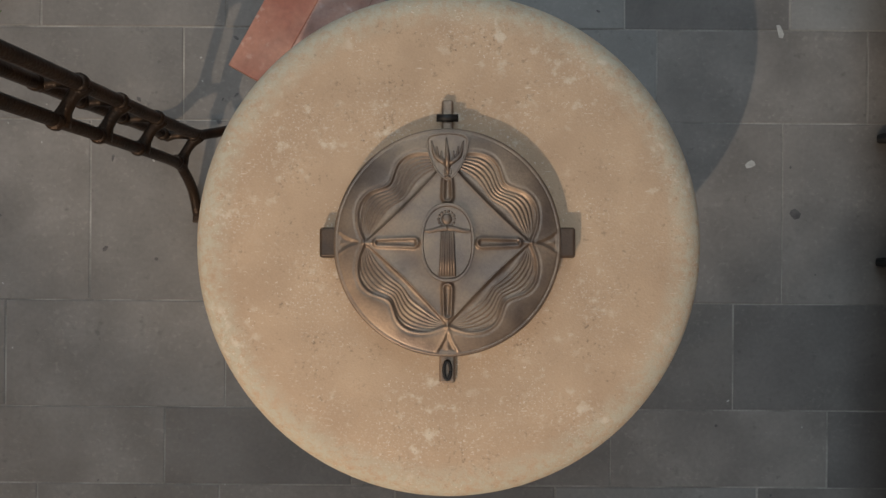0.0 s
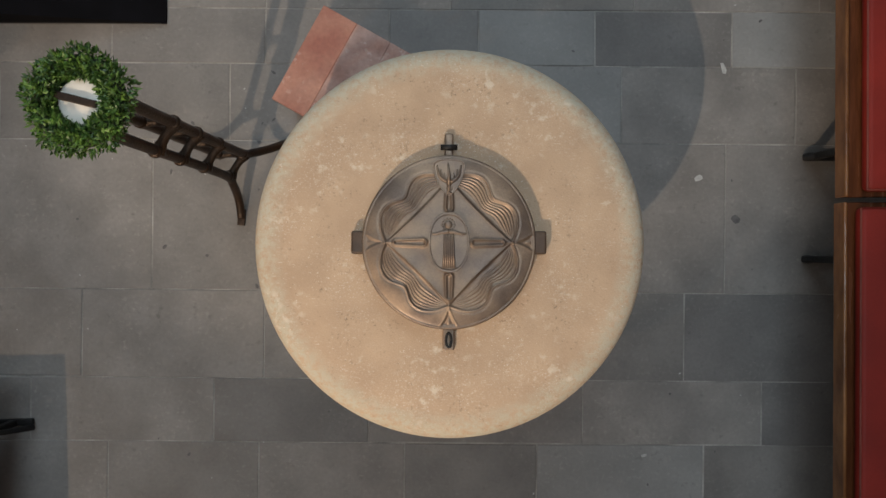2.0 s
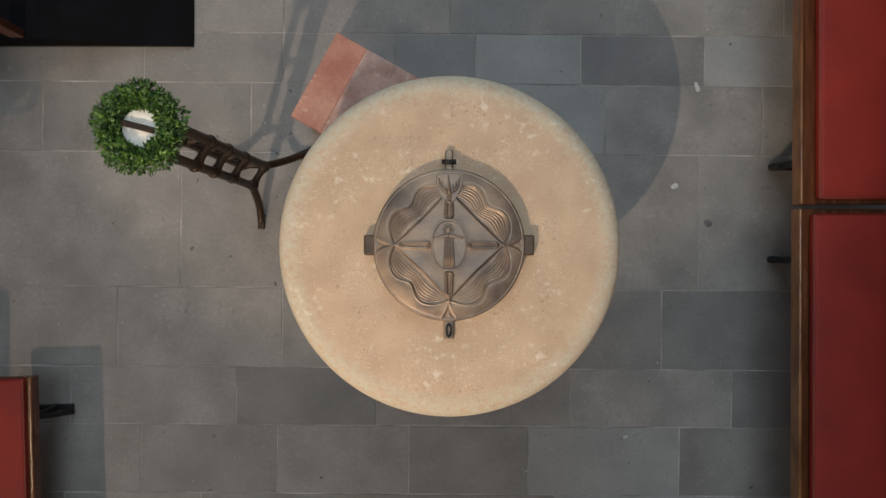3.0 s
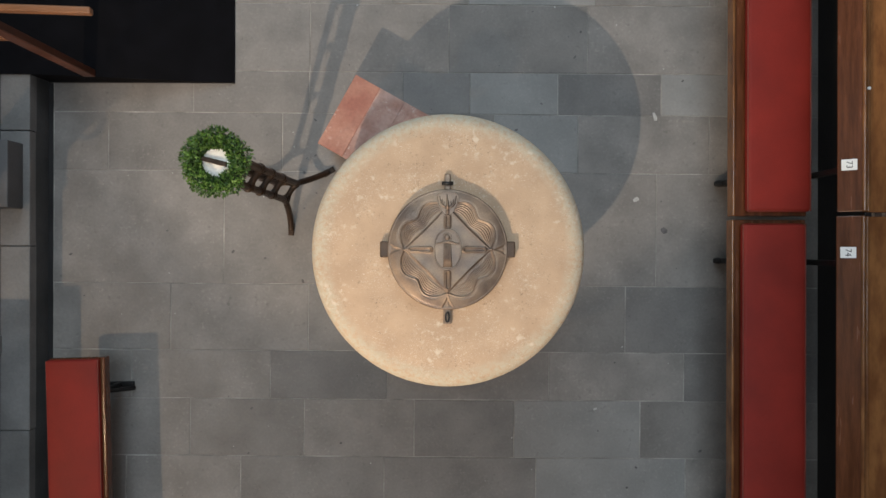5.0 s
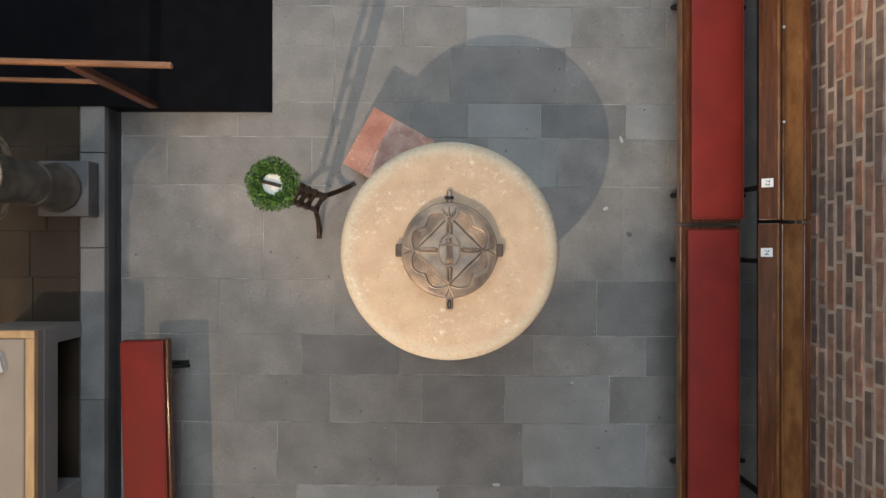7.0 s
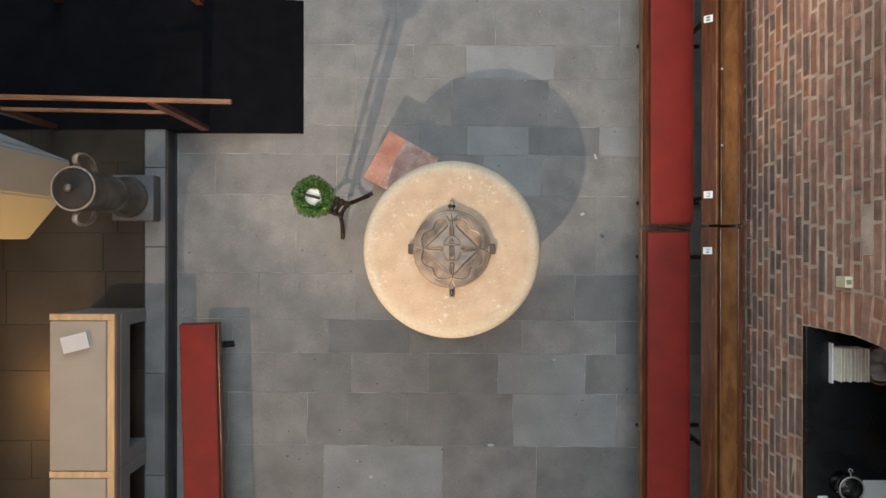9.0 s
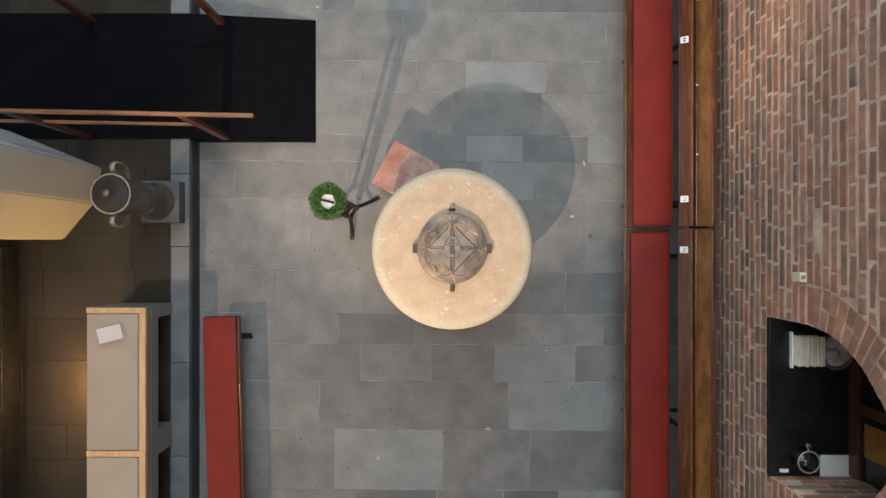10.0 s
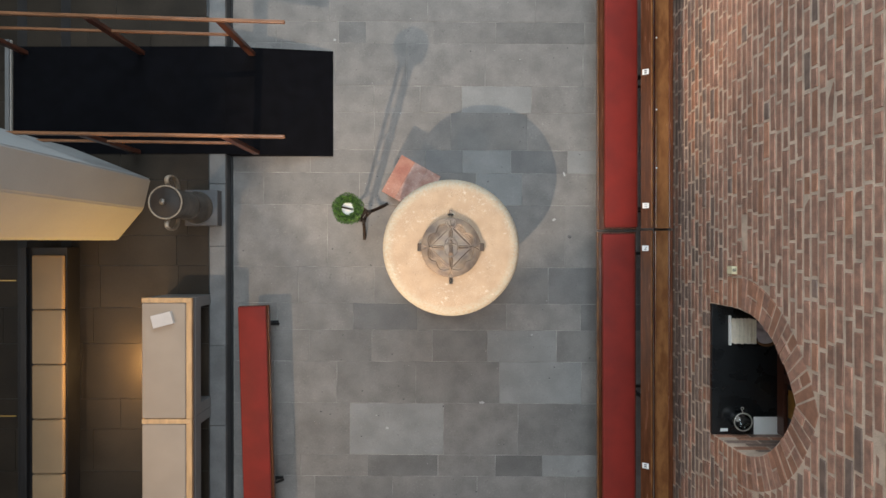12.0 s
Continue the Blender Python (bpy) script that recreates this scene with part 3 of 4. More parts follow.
# branching shape: a tall middle spike, two spread wings and a stem with a ring
add_tube(bm, [(0, 0.176, 0.060), (0, 0.205, 0.0605), (-0.003, 0.244, 0.0595)], [0.0075, 0.0055, 0.002], 8)
for side in (-1, 1):
    for root, tip, w in (((0.004, 0.184), (0.037, 0.237), 0.0060), ((0.006, 0.186), (0.025, 0.224), 0.0050), ((0.006, 0.190), (0.014, 0.214), 0.0042)):
        mid = (side * (root[0] * 0.35 + tip[0] * 0.65 + 0.003), root[1] * 0.6 + tip[1] * 0.4 - 0.003, 0.0605)
        add_tube(bm, smooth_line([(side * root[0], root[1], 0.0600), mid, (side * tip[0], tip[1], 0.0592)], 3), [w, w, w * 0.95, w * 0.85, w * 0.7, w * 0.5, w * 0.3], 8)
add_tube(bm, [(0, 0.190, 0.0597), (0, 0.170, 0.0597), (0, 0.157, 0.0595)], [0.007, 0.005, 0.003], 8)
add_tube(bm, [(0.0085 * math.sin(q), 0.1655 + 0.0085 * math.cos(q), 0.0595) for q in (2 * math.pi * k / 20 for k in range(21))], 0.0019, 6)
part("ornament", bm, BRONZE, sh, smooth=True)

for side in (-1, 1):
    bm = bmesh.new()
    x0, x1 = (LID_R - 0.012, LID_R + 0.036)
    add_box(bm, (min(side * x0, side * x1), -0.036, 0.004), (max(side * x0, side * x1), 0.036, 0.040), 0.007, 3)
    part("handle", bm, DARK_BRONZE, lid, "dark bronze lug")
bm = bmesh.new()
add_box(bm, (-0.019, -LID_R - 0.070, 0.002), (0.019, -LID_R + 0.01, 0.016), 0.005)
hasp = part("hasp", bm, BRONZE, lid)
ringpts = [(0.008 * math.cos(a), -LID_R - 0.038 + 0.022 * math.sin(a), 0.022) for a in (2 * math.pi * k / 20 for k in range(21))]
part("ring", tube(ringpts, 0.0045, 8), BLACK_IRON, hasp, smooth=True)
bm = bmesh.new()
add_box(bm, (-0.014, LID_R - 0.01, 0.002), (0.014, LID_R + 0.075, 0.018), 0.006, 3)
hinge = part("hinge", bm, BRONZE, lid)
part("hinge_pin", tube([(-0.026, LID_R + 0.030, 0.026), (0.026, LID_R + 0.030, 0.026)], 0.009, 12), BLACK_IRON, hinge, smooth=True)

# ---- wooden stool behind the font ----
stool = thing("wooden_stool", (-0.648, 0.562, 0), "low reddish wooden stool with a worn boarded top", "stool", turn=60.9)
for k in range(3):
    part("board", box((0.004, -0.145 * (k + 1) + 0.0003, 0.275), (0.41, -0.145 * k - 0.0003, 0.30), 0.0015, 1), STOOL_PALE if k else STOOL_WOOD, stool)
for x in (0.03, 0.36):
    part("side_panel", box((x, -0.42, 0.0), (x + 0.025, -0.02, 0.275), 0.003), STOOL_WOOD, stool)
part("stretcher", box((0.055, -0.05, 0.18), (0.36, -0.03, 0.27), 0.003), STOOL_WOOD, stool)

# ---- candle stand with wreath ----
CX, CY = -0.832, 0.337
stand = thing("candle_stand", (CX, CY, 0), "tall dark wrought-iron candle stand on three curved feet", "candle stand")
FEET = [(-94, 0.21), (30, 0.225), (148, 0.21)]
for a, r in FEET:
    ca, sa = math.cos(radians(a)), math.sin(radians(a))
    line = [(q * ca, q * sa, z) for q, z in ((r, 0.012), (r * 0.86, 0.03), (r * 0.62, 0.075), (0.085, 0.15), (0.062, 0.22), (0.056, 0.5), (0.054, 0.9), (0.05, 1.24))]
    rod = part("rod", tube(smooth_line(line, 5), 0.0168, 10), IRON, stand, smooth=True)
    for z in (0.22, 0.49, 0.70, 0.885):
        part("collar", lathe([(0.0165, -0.012), (0.021, -0.006), (0.021, 0.006), (0.0165, 0.012)], 14, Matrix.Translation((0.057 * ca, 0.057 * sa, z))), IRON, rod, smooth=True)
    part("foot", box((r - 0.035, -0.016, 0), (r + 0.035, 0.016, 0.014), 0.004, 2, pose(0, 0, 0, 0, 0, a)), IRON, rod)
for z in (0.19, 0.47, 0.685, 0.87):
    for (a, _), (b, _), thin in zip(FEET, FEET[1:], (1.0, 0.8)):
        p, q = Vector((0.057 * math.cos(radians(a)), 0.057 * math.sin(radians(a)), z)), Vector((0.057 * math.cos(radians(b)), 0.057 * math.sin(radians(b)), z))
        mid = (p + q) / 2
        pts = [p, p.lerp(q, 0.12), p.lerp(q, 0.3) + Vector((0, 0, 0.006)), mid + Vector((0, 0, 0.008)), p.lerp(q, 0.7) + Vector((0, 0, 0.006)), p.lerp(q, 0.88), q]
        part("tie", tube(pts, [thin * w for w in (0.026, 0.021, 0.0155, 0.0145, 0.0155, 0.021, 0.026)], 10), IRON, stand, smooth=True)
part("drip_plate", lathe([(0.03, 1.225), (0.085, 1.245), (0.09, 1.25), (0.085, 1.253), (0.02, 1.25)], 32), IRON, stand, smooth=True)
part("pricket", box((-0.060, -0.009, 1.292), (0.040, 0.009, 1.303), 0.003, 2, pose(0, 0, 0, 0, 0, -14)), IRON, stand)
candle = thing("candle", (CX, CY, 1.253), "short thick white wax candle inside the wreath", "candle")
part("wax", lathe([(0.054, 0), (0.056, 0.003), (0.056, 0.034), (0.051, 0.0385), (0.02, 0.0365)], 32), WAX, candle, smooth=True)

wreath = thing("wreath", (CX - 0.004, CY, 1.29), "round wreath of fresh green box leaves laid on the candle stand", "wreath")
rng = random.Random(7)
bm = bmesh.new()
add_lathe(bm, [(0.088 + 0.022 * math.cos(a), 0.022 * math.sin(a)) for a in (2 * math.pi * k / 10 for k in range(11))], 36, cap=False)
part("ring", bm, MOSS, wreath)
bm = bmesh.new()
for k in range(3300):
    a, t = rng.uniform(0, 2 * math.pi), rng.uniform(-0.6, math.pi + 0.6)
    rr = 0.036 * rng.uniform(0.55, 1.12) * (1 + 0.12 * math.sin(5 * a))
    out = Vector((math.cos(a), math.sin(a), 0))
    n = (out * math.cos(t) + Vector((0, 0, 1)) * math.sin(t)).normalized()
    p = out * 0.088 + n * rr * (1.0 if math.cos(t) > -0.2 else 0.85)
    d = (n * rng.uniform(0.2, 1.0) + Vector((rng.uniform(-1, 1), rng.uniform(-1, 1), rng.uniform(-0.5, 0.9)))).normalized()
    s = d.cross(n + Vector((rng.uniform(-0.5, 0.5), rng.uniform(-0.5, 0.5), rng.uniform(-0.5, 0.5)))).normalized()
    L, Wd = rng.uniform(0.009, 0.019), rng.uniform(0.003, 0.0055)
    lift = d.cross(s) * Wd * 0.5
    v0, v1, v2, v3, v4 = (bm.verts.new(q) for q in (p, p + d * L * 0.45 + s * Wd + lift, p + d * L, p + d * L * 0.45 - s * Wd + lift, p + d * L * 0.45))
    bm.faces.new((v0, v1, v2, v4))
    bm.faces.new((v0, v4, v2, v3))
tagged(part("leaves", bm, LEAF, wreath), kind="stuff")

# ---- benches along the brick wall ----


def digits(text, parent, m, size):
    cu = bpy.data.curves.new("number", "FONT")
    cu.body, cu.size, cu.align_x, cu.align_y, cu.extrude = text, size, "CENTER", "CENTER", 0.0004
    tmp = new("number", cu)
    me = bpy.data.meshes.new_from_object(tmp.evaluated_get(bpy.context.evaluated_depsgraph_get()))
    bpy.data.objects.remove(tmp)
    me.materials.clear()
    me.materials.append(INK)
    ob = new("number", me)
    ob.parent, ob.matrix_basis = parent, m
    return ob


def wall_bench(y0, y1, cu0, cu1, shift, legs, plates, bolts, label):
    b = thing("bench", (1.426 + shift, y0, 0), label, "bench", "benches along the brick wall")
    n = y1 - y0
    part("seat_board", box((0.009, 0.003, 0.425), (0.372, n - 0.003, 0.458), 0.004), WOOD, b)
    part("seat_edge", box((0.0, 0.003, 0.41), (0.013, n - 0.003, 0.478), 0.005, 3), WOOD_LIGHT, b)
    cushion = part("cushion", box((cu0, 0.022, 0.458), (cu1, n - 0.022, 0.508), 0.021, 4), LEATHER, b, "long flat red leather cushion", True)
    loop = [(cu0 + 0.004, 0.026), (cu1 - 0.004, 0.026), (cu1 - 0.004, n - 0.026), (cu0 + 0.004, n - 0.026), (cu0 + 0.004, 0.026)]
    part("piping", tube([(x, y, 0.500) for x, y in loop], 0.0035, 6), PIPING, cushion)
    tilt = Matrix.Translation((0.305, 0, 0.83)) @ pose(0, 0, 0, 0, -38, 0)
    part("backrest", box((0, 0.003, -0.022), (0.098, n - 0.003, 0.0), 0.004, 2, tilt), WOOD, b)
    part("back_moulding", box((0.094, 0.003, -0.026), (0.108, n - 0.003, 0.006), 0.005, 3, tilt), WOOD_LIGHT, b)
    part("back_ledge", box((0.446, 0.003, 0.785), (0.566, n - 0.003, 0.815), 0.004), WOOD_LIGHT, b)
    part("ledge_moulding", box((0.437, 0.003, 0.79), (0.454, n - 0.003, 0.830), 0.006, 3), WOOD_LIGHT, b)
    part("ledge_moulding", box((0.561, 0.003, 0.79), (0.602, n - 0.003, 0.824), 0.008, 3), WOOD, b)
    for y in bolts:
        part("bolt", lathe([(0.0075, 0.828), (0.0075, 0.8315), (0.004, 0.834)], 10, Matrix.Translation((0.446, y - y0, 0))), PAPER, b, "white screw cap")
    for y in legs:
        bm = bmesh.new()
        yy = y - y0
        add_box(bm, (0.11, yy - 0.014, 0.0), (0.60, yy + 0.014, 0.03), 0.005)
        add_box(bm, (0.12, yy - 0.014, 0.03), (0.15, yy + 0.014, 0.42), 0.005)
        add_box(bm, (0.40, yy - 0.014, 0.03), (0.43, yy + 0.014, 0.80), 0.005)
        add_box(bm, (0.10, yy - 0.014, 0.395), (0.43, yy + 0.014, 0.425), 0.005)
        add_tube(bm, [(0.10, yy, 0.015), (0.115, yy, 0.03), (0.14, yy, 0.07)], [0.014, 0.018, 0.012], 8)
        part("iron_leg", bm, BLACK_IRON, b)
    for y, text in plates:
        m = tilt @ Matrix.Translation((0.046, y - y0, 0.0015))
        pl = part("number_plate", box((-0.030, -0.024, -0.001), (0.030, 0.024, 0.0012), 0.001, 1, m), PAPER, b, "small white number plate")
        if text:
            digits(text, pl, m @ Matrix.Translation((0, 0, 0.0018)) @ pose(0, 0, 0, 0, 0, -90), 0.034)
        else:
            bm = bmesh.new()
            for q in (-0.009, 0.009):
                add_box(bm, (-0.012, q - 0.005, 0.001), (0.012, q + 0.005, 0.0022), 0, 1, m)
            part("mark", bm, INK, pl)
    return b


wall_bench(0.180, 3.05, 0.060, 0.374, 0.0, (0.385, 1.65, 2.75), ((0.387, "73"), (1.583, "")), (0.727, 1.251, 1.897), "wooden pew bench with a red cushion and a seat number")
wall_bench(-2.95, 0.168, 0.042, 0.354, -0.004, (-0.045, -1.40, -2.60), ((0.006, "74"), (-1.94, "")), (), "wooden pew bench with a faded red cushion and double front moulding")

# dark board, made up, that puts shade into the gap behind the benches
panel = part("wall_panel", box((2.11, -3.2, 0.0), (2.146, 3.2, 0.42), 0.004), DARK_WOOD)
tagged(panel, "dark board added for the shade in the gap behind the benches", "panel", kind="structure")

# ---- red bench by the step ----
rb = thing("bench", (-1.760, -0.550, 0), "low narrow red cushioned wooden bench on iron legs beside the step", "bench", turn=1.65)
part("seat_board", box((-0.290, -2.6, 0.235), (0.0, 0.0, 0.265), 0.004), WOOD, rb)
part("seat_edge", box((-0.022, -2.6, 0.230), (0.006, 0.002, 0.285), 0.006, 3), WOOD, rb)
c = part("cushion", box((-0.292, -2.6, 0.265), (-0.018, -0.004, 0.310), 0.015, 4), LEATHER, rb, "long flat red leather cushion", True)
part("piping", tube([(-0.288, -2.6, 0.302), (-0.288, -0.008, 0.302), (-0.022, -0.008, 0.302), (-0.022, -2.6, 0.302)], 0.0035, 6), PIPING, c)
for y in (-0.19, -1.78):
    bm = bmesh.new()
    add_box(bm, (-0.28, y - 0.014, 0.0), (0.030, y + 0.014, 0.024), 0.005)
    for x in (-0.24, -0.06):
        add_box(bm, (x, y - 0.014, 0.024), (x + 0.03, y + 0.014, 0.235), 0.005)
    # brace that leans out from under the seat
    add_tube(bm, [(-0.045, y, 0.21), (-0.01, y - 0.012, 0.12), (0.028, y - 0.022, 0.016)], [0.011, 0.012, 0.015], 8)
    part("iron_leg", bm, BLACK_IRON, rb)

# ---- ramp with handrails ----
ramp = thing("carpet_ramp", (-1.166, 0.951, 0), "wooden ramp covered with matt black carpet up to the platform", "ramp")
bm = bmesh.new()
prof = [(0.0, 0.0), (0.0, 0.010), (-1.05, STEP + 0.012), (-3.15, STEP + 0.012), (-3.15, STEP - 0.002), (-1.05, STEP - 0.002), (-1.03, 0.0)]
a = [bm.verts.new((x, -0.004 if x > -1 else 0.0, z)) for x, z in prof]
b = [bm.verts.new((x, 1.068, z)) for x, z in prof]
for k in range(len(prof)):
    n = (k + 1) % len(prof)
    bm.faces.new((a[k], a[n], b[n], b[k]))
bm.faces.new(a)
bm.faces.new(list(reversed(b)))
part("carpet", bm, CARPET, ramp)
for y in (0.0, 1.045):
    part("edge_strip", box((-1.04, y - 0.004, 0.0), (-0.02, y + 0.025, 0.012), 0.002, 1), BLACK_IRON, ramp)


def handrail(y, posts, x_end, label):
    h = thing("handrail", (x_end, y, 0), label, "handrail", "handrails of the ramp")
    part("top_rail", box((-2.9, -0.0145, -0.020), (0, 0.0145, 0.020), 0.009, 3, Matrix.Translation((0, 0, 1.08)) @ pose(0, 0, 0, 0, 5.5, 0)), RAIL_WOOD, h)
    part("lower_rail", box((-2.9, -0.012, -0.014), (-0.53, 0.012, 0.014), 0.006, 3, Matrix.Translation((0, 0, 0.69)) @ pose(0, 0, 0, 0, 5.5, 0)), RAIL_WOOD, h)
    for x in posts:
        z0 = min(STEP, max(0.0, (-1.18 - x) / 1.05 * STEP)) + 0.01
        part("post", box((x - x_end - 0.032, -0.02, z0), (x - x_end + 0.032, 0.02, 1.065 + 0.096 * (x_end - x)), 0.005), POST_WOOD, h)
    return h


handrail(1.955, (-1.955, -3.04, -4.2), -1.405, "brown wooden handrail with a lower rail on flat posts")
handrail(0.968, (-1.915, -3.08, -4.2), -1.405, "brown wooden handrail with a lower rail on flat posts")

# ---- urn on its plinth ----
plinth = thing("plinth", (-2.41, 0.385, STEP), "low square grey stone plinth on the platform edge", "plinth")
part("block", box((-0.16, -0.155, 0), (0.16, 0.195, 0.13), 0.006), STONE, plinth)
urn = thing("urn", (-2.448, 0.408, STEP + 0.13), "tall pewter lidded urn with two strap handles", "urn")
part("body", lathe([(0.150, 0), (0.158, 0.012), (0.156, 0.03), (0.138, 0.05), (0.128, 0.09), (0.124, 0.2), (0.128, 0.42), (0.136, 0.60), (0.143, 0.70), (0.143, 0.735), (0.12, 0.745)], 48), PEWTER, urn, smooth=True)
part("band", lathe([(0.1255, 0.255), (0.133, 0.262), (0.133, 0.283), (0.1265, 0.29)], 48, cap=False), PEWTER, urn, smooth=True)
lidp = part("lid", lathe([(0.140, 0.742), (0.143, 0.752), (0.134, 0.757), (0.128, 0.753), (0.118, 0.757), (0.085, 0.768), (0.045, 0.776), (0.02, 0.778)], 48), PEWTER_DARK, urn, "dark domed lid", True)
part("rim", tube([(0.142 * math.cos(q), 0.142 * math.sin(q), 0.752) for q in (2 * math.pi * k / 40 for k in range(41))], 0.0075, 8), URN_STRAP, lidp, smooth=True)
part("knob", lathe([(0.011, 0.775), (0.012, 0.792), (0.026, 0.804), (0.028, 0.815), (0.020, 0.826), (0.006, 0.830)], 20), PEWTER, lidp, smooth=True)
for s in (-1, 1):
    pts = smooth_line([(0.0, s * 0.138, 0.685), (0.002, s * 0.175, 0.735), (0.006, s * 0.212, 0.742), (0.014, s * 0.232, 0.700), (0.018, s * 0.228, 0.62), (0.014, s * 0.19, 0.54), (0.006, s * 0.130, 0.49)], 5)
    bm = bmesh.new()
    add_tube(bm, [(p.x * 0.5, p.y, p.z) for p in pts], 0.0105, 10)
    for v in bm.verts:
        v.co.x = v.co.x * 1.9 + 0.004
    part("handle", bm, URN_STRAP, urn, "dull beige strap handle", smooth=True)

# ---- upholstered benches on the platform ----


def stall(y_top, label):
    s = thing("upholstered_bench", (-2.822, y_top, STEP), label, "bench", "upholstered benches on the platform")
    w, n = 0.462, 1.115
    part("top_frame", box((0.0, -0.045, 0.47), (w, 0.0, 0.51), 0.003), OAK, s, "pale oak edge")
    part("top_frame", box((w - 0.052, -n, 0.47), (w, -0.045, 0.51), 0.003), OAK, s, "pale oak edge")
    part("pad", box((0.004, -n + 0.004, 0.45), (w - 0.055, -0.048, 0.518), 0.014, 4), GREY_CLOTH, s, "beige grey upholstered pad", True)
    part("base_board", box((0.0, -n, 0.41), (w - 0.004, -0.002, 0.47), 0.003), GREY_PAINT, s)
    part("apron", box((w - 0.03, -n, 0.27), (w - 0.002, -0.001, 0.41), 0.003), GREY_PAINT, s)
    for y in (-0.10, -n):
        part("end_panel", box((0.02, y, 0), (w - 0.001, y + 0.098, 0.41), 0.003), GREY_PAINT, s)
    part("back_board", box((0.02, -n + 0.1, 0.02), (0.04, -0.1, 0.41), 0.002), DARK_WOOD, s)
    return s


stall(-0.447, "beige upholstered bench with grey panels and a book on it")
stall(-1.5625, "beige upholstered bench with grey panels and oak edging")
stall(-2.678, "beige upholstered bench with grey panels and oak edging")
bk = thing("book", (-2.62, -0.645, STEP + 0.5185), "small white book lying on the upholstered bench", "book", turn=14)
part("cover", box((-0.095, -0.058, 0), (0.095, 0.058, 0.005), 0.001, 1), BOOK, bk)
part("pages", box((-0.09, -0.055, 0.005), (0.092, 0.055, 0.027), 0.002, 1), BOOK, bk)
part("cover", box((-0.095, -0.058, 0.027), (0.095, 0.058, 0.032), 0.001, 1), BOOK, bk)

# ---- pew with loose cushions in the aisle ----
pew = thing("pew", (-3.82, 0.02, STEP), "long black wooden pew in the aisle", "pew")
part("seat", box((-0.20, -3.4, 0.205), (0.16, 0.0, 0.24), 0.004), DARK_WOOD, pew)
part("front_rail", box((0.10, -3.4, 0.0), (0.155, 0.0, 0.205), 0.004), DARK_WOOD, pew)
part("back_rail", box((-0.26, -3.4, 0.0), (-0.20, 0.0, 0.29), 0.004), DARK_WOOD, pew)
for k in range(6):
    c = thing("seat_cushion", (-3.82, -0.056 - 0.523 * k, STEP + 0.24), "square tan upholstered cushion on the black pew", "cushion", "cushions on the pew")
    part("pad", box((-0.152, -0.517, 0), (0.152, 0, 0.052), 0.02, 4), TAN_CLOTH, c, smooth=True)
for x in (-4.235, -3.80):
    st = part("floor_strip", box((x - 0.048, -8, STEP - 0.003), (x + 0.048, 8, STEP + 0.004), 0.001, 1), DARK_WOOD)
    tagged(st, "black strip let into the aisle floor", "floor strip", kind="structure")
for y in (-0.31, -1.66):
    tagged(part("brass_strip", box((-5.2, y - 0.006, STEP - 0.002), (-4.30, y + 0.006, STEP + 0.004), 0.001, 1), BRASS), "thin brass strip in the aisle floor", "floor strip", kind="structure")
sc = thing("metal_screen", (-4.36, 1.0, STEP), "narrow grey metal edge at the end of the carpet", "screen")
part("panel", box((-0.02, 0.0, 0), (0.02, 1.08, 0.05), 0.004), GREY_PAINT, sc)
part("strip", box((0.02, 0.0, 0), (0.03, 1.08, 0.03), 0.002, 1), PALE_METAL, sc)

# ---- things in the niche ----
SZ = SILL + 0.0125
jar = thing("glass_jar", (2.335, -1.375, SZ), "clear glass lantern jar with a wire handle", "jar")
part("glass", lathe([(0.0, 0.0), (0.062, 0.0), (0.070, 0.01), (0.074, 0.10), (0.068, 0.13), (0.064, 0.13), (0.070, 0.10), (0.066, 0.012), (0.0, 0.010)], 40, cap=False), GLASS, jar, smooth=True)
part("neck_wire", tube([(0.07 * math.cos(q), 0.07 * math.sin(q), 0.125) for q in (2 * math.pi * k / 32 for k in range(33))], 0.0045, 8), PALE_METAL, jar, smooth=True)
part("handle", tube([(0.0, 0.072, 0.12), (-0.01, 0.095, 0.125), (-0.015, 0.107, 0.12), (-0.01, 0.118, 0.12), (0.005, 0.112, 0.12), (0.005, 0.098, 0.12)], 0.003, 6), PALE_METAL, jar, smooth=True)
part("tea_light", lathe([(0.022, 0.012), (0.022, 0.028), (0.018, 0.027)], 20), PALE_METAL, jar, smooth=True)
tagged(part("paper_sheet", box((2.475, -1.52, SZ), (2.685, -1.365, SZ + 0.004), 0.0005, 1), PAPER), "blank white sheets of paper lying on the sill", "paper")
hold = thing("leaflet_holder", (2.27, -0.765, SZ), "white holder full of upright printed leaflets", "leaflet holder")
part("tray", box((0.0, -0.015, 0.0), (0.012, 0.225, 0.035), 0.002, 1), PAPER, hold)
for k in range(11):
    part("leaflet", box((0.018 + 0.0155 * k, 0.005 + 0.003 * (k % 3), 0.0), (0.024 + 0.0155 * k, 0.20 + 0.003 * (k % 2), 0.10 + 0.004 * (k % 4)), 0.0008, 1), LEAFLET, hold)
bas = thing("oval_basket", (2.545, -0.66, SZ), "oval brown basket lined with grey lilac cloth", "basket", turn=8)
bm = bmesh.new()
add_lathe(bm, [(0.085, 0.0), (0.10, 0.03), (0.115, 0.07), (0.118, 0.075), (0.110, 0.073), (0.095, 0.04)], 40, Matrix.Diagonal((1.0, 1.05, 1, 1)), cap=False)
part("wall", bm, BASKET, bas, smooth=True)
bm = bmesh.new()
add_lathe(bm, [(0.112, 0.062), (0.107, 0.074), (0.09, 0.078), (0.07, 0.08), (0.05, 0.08), (0.03, 0.08), (0.012, 0.08)], 40, Matrix.Diagonal((0.88, 0.92, 1, 1)))
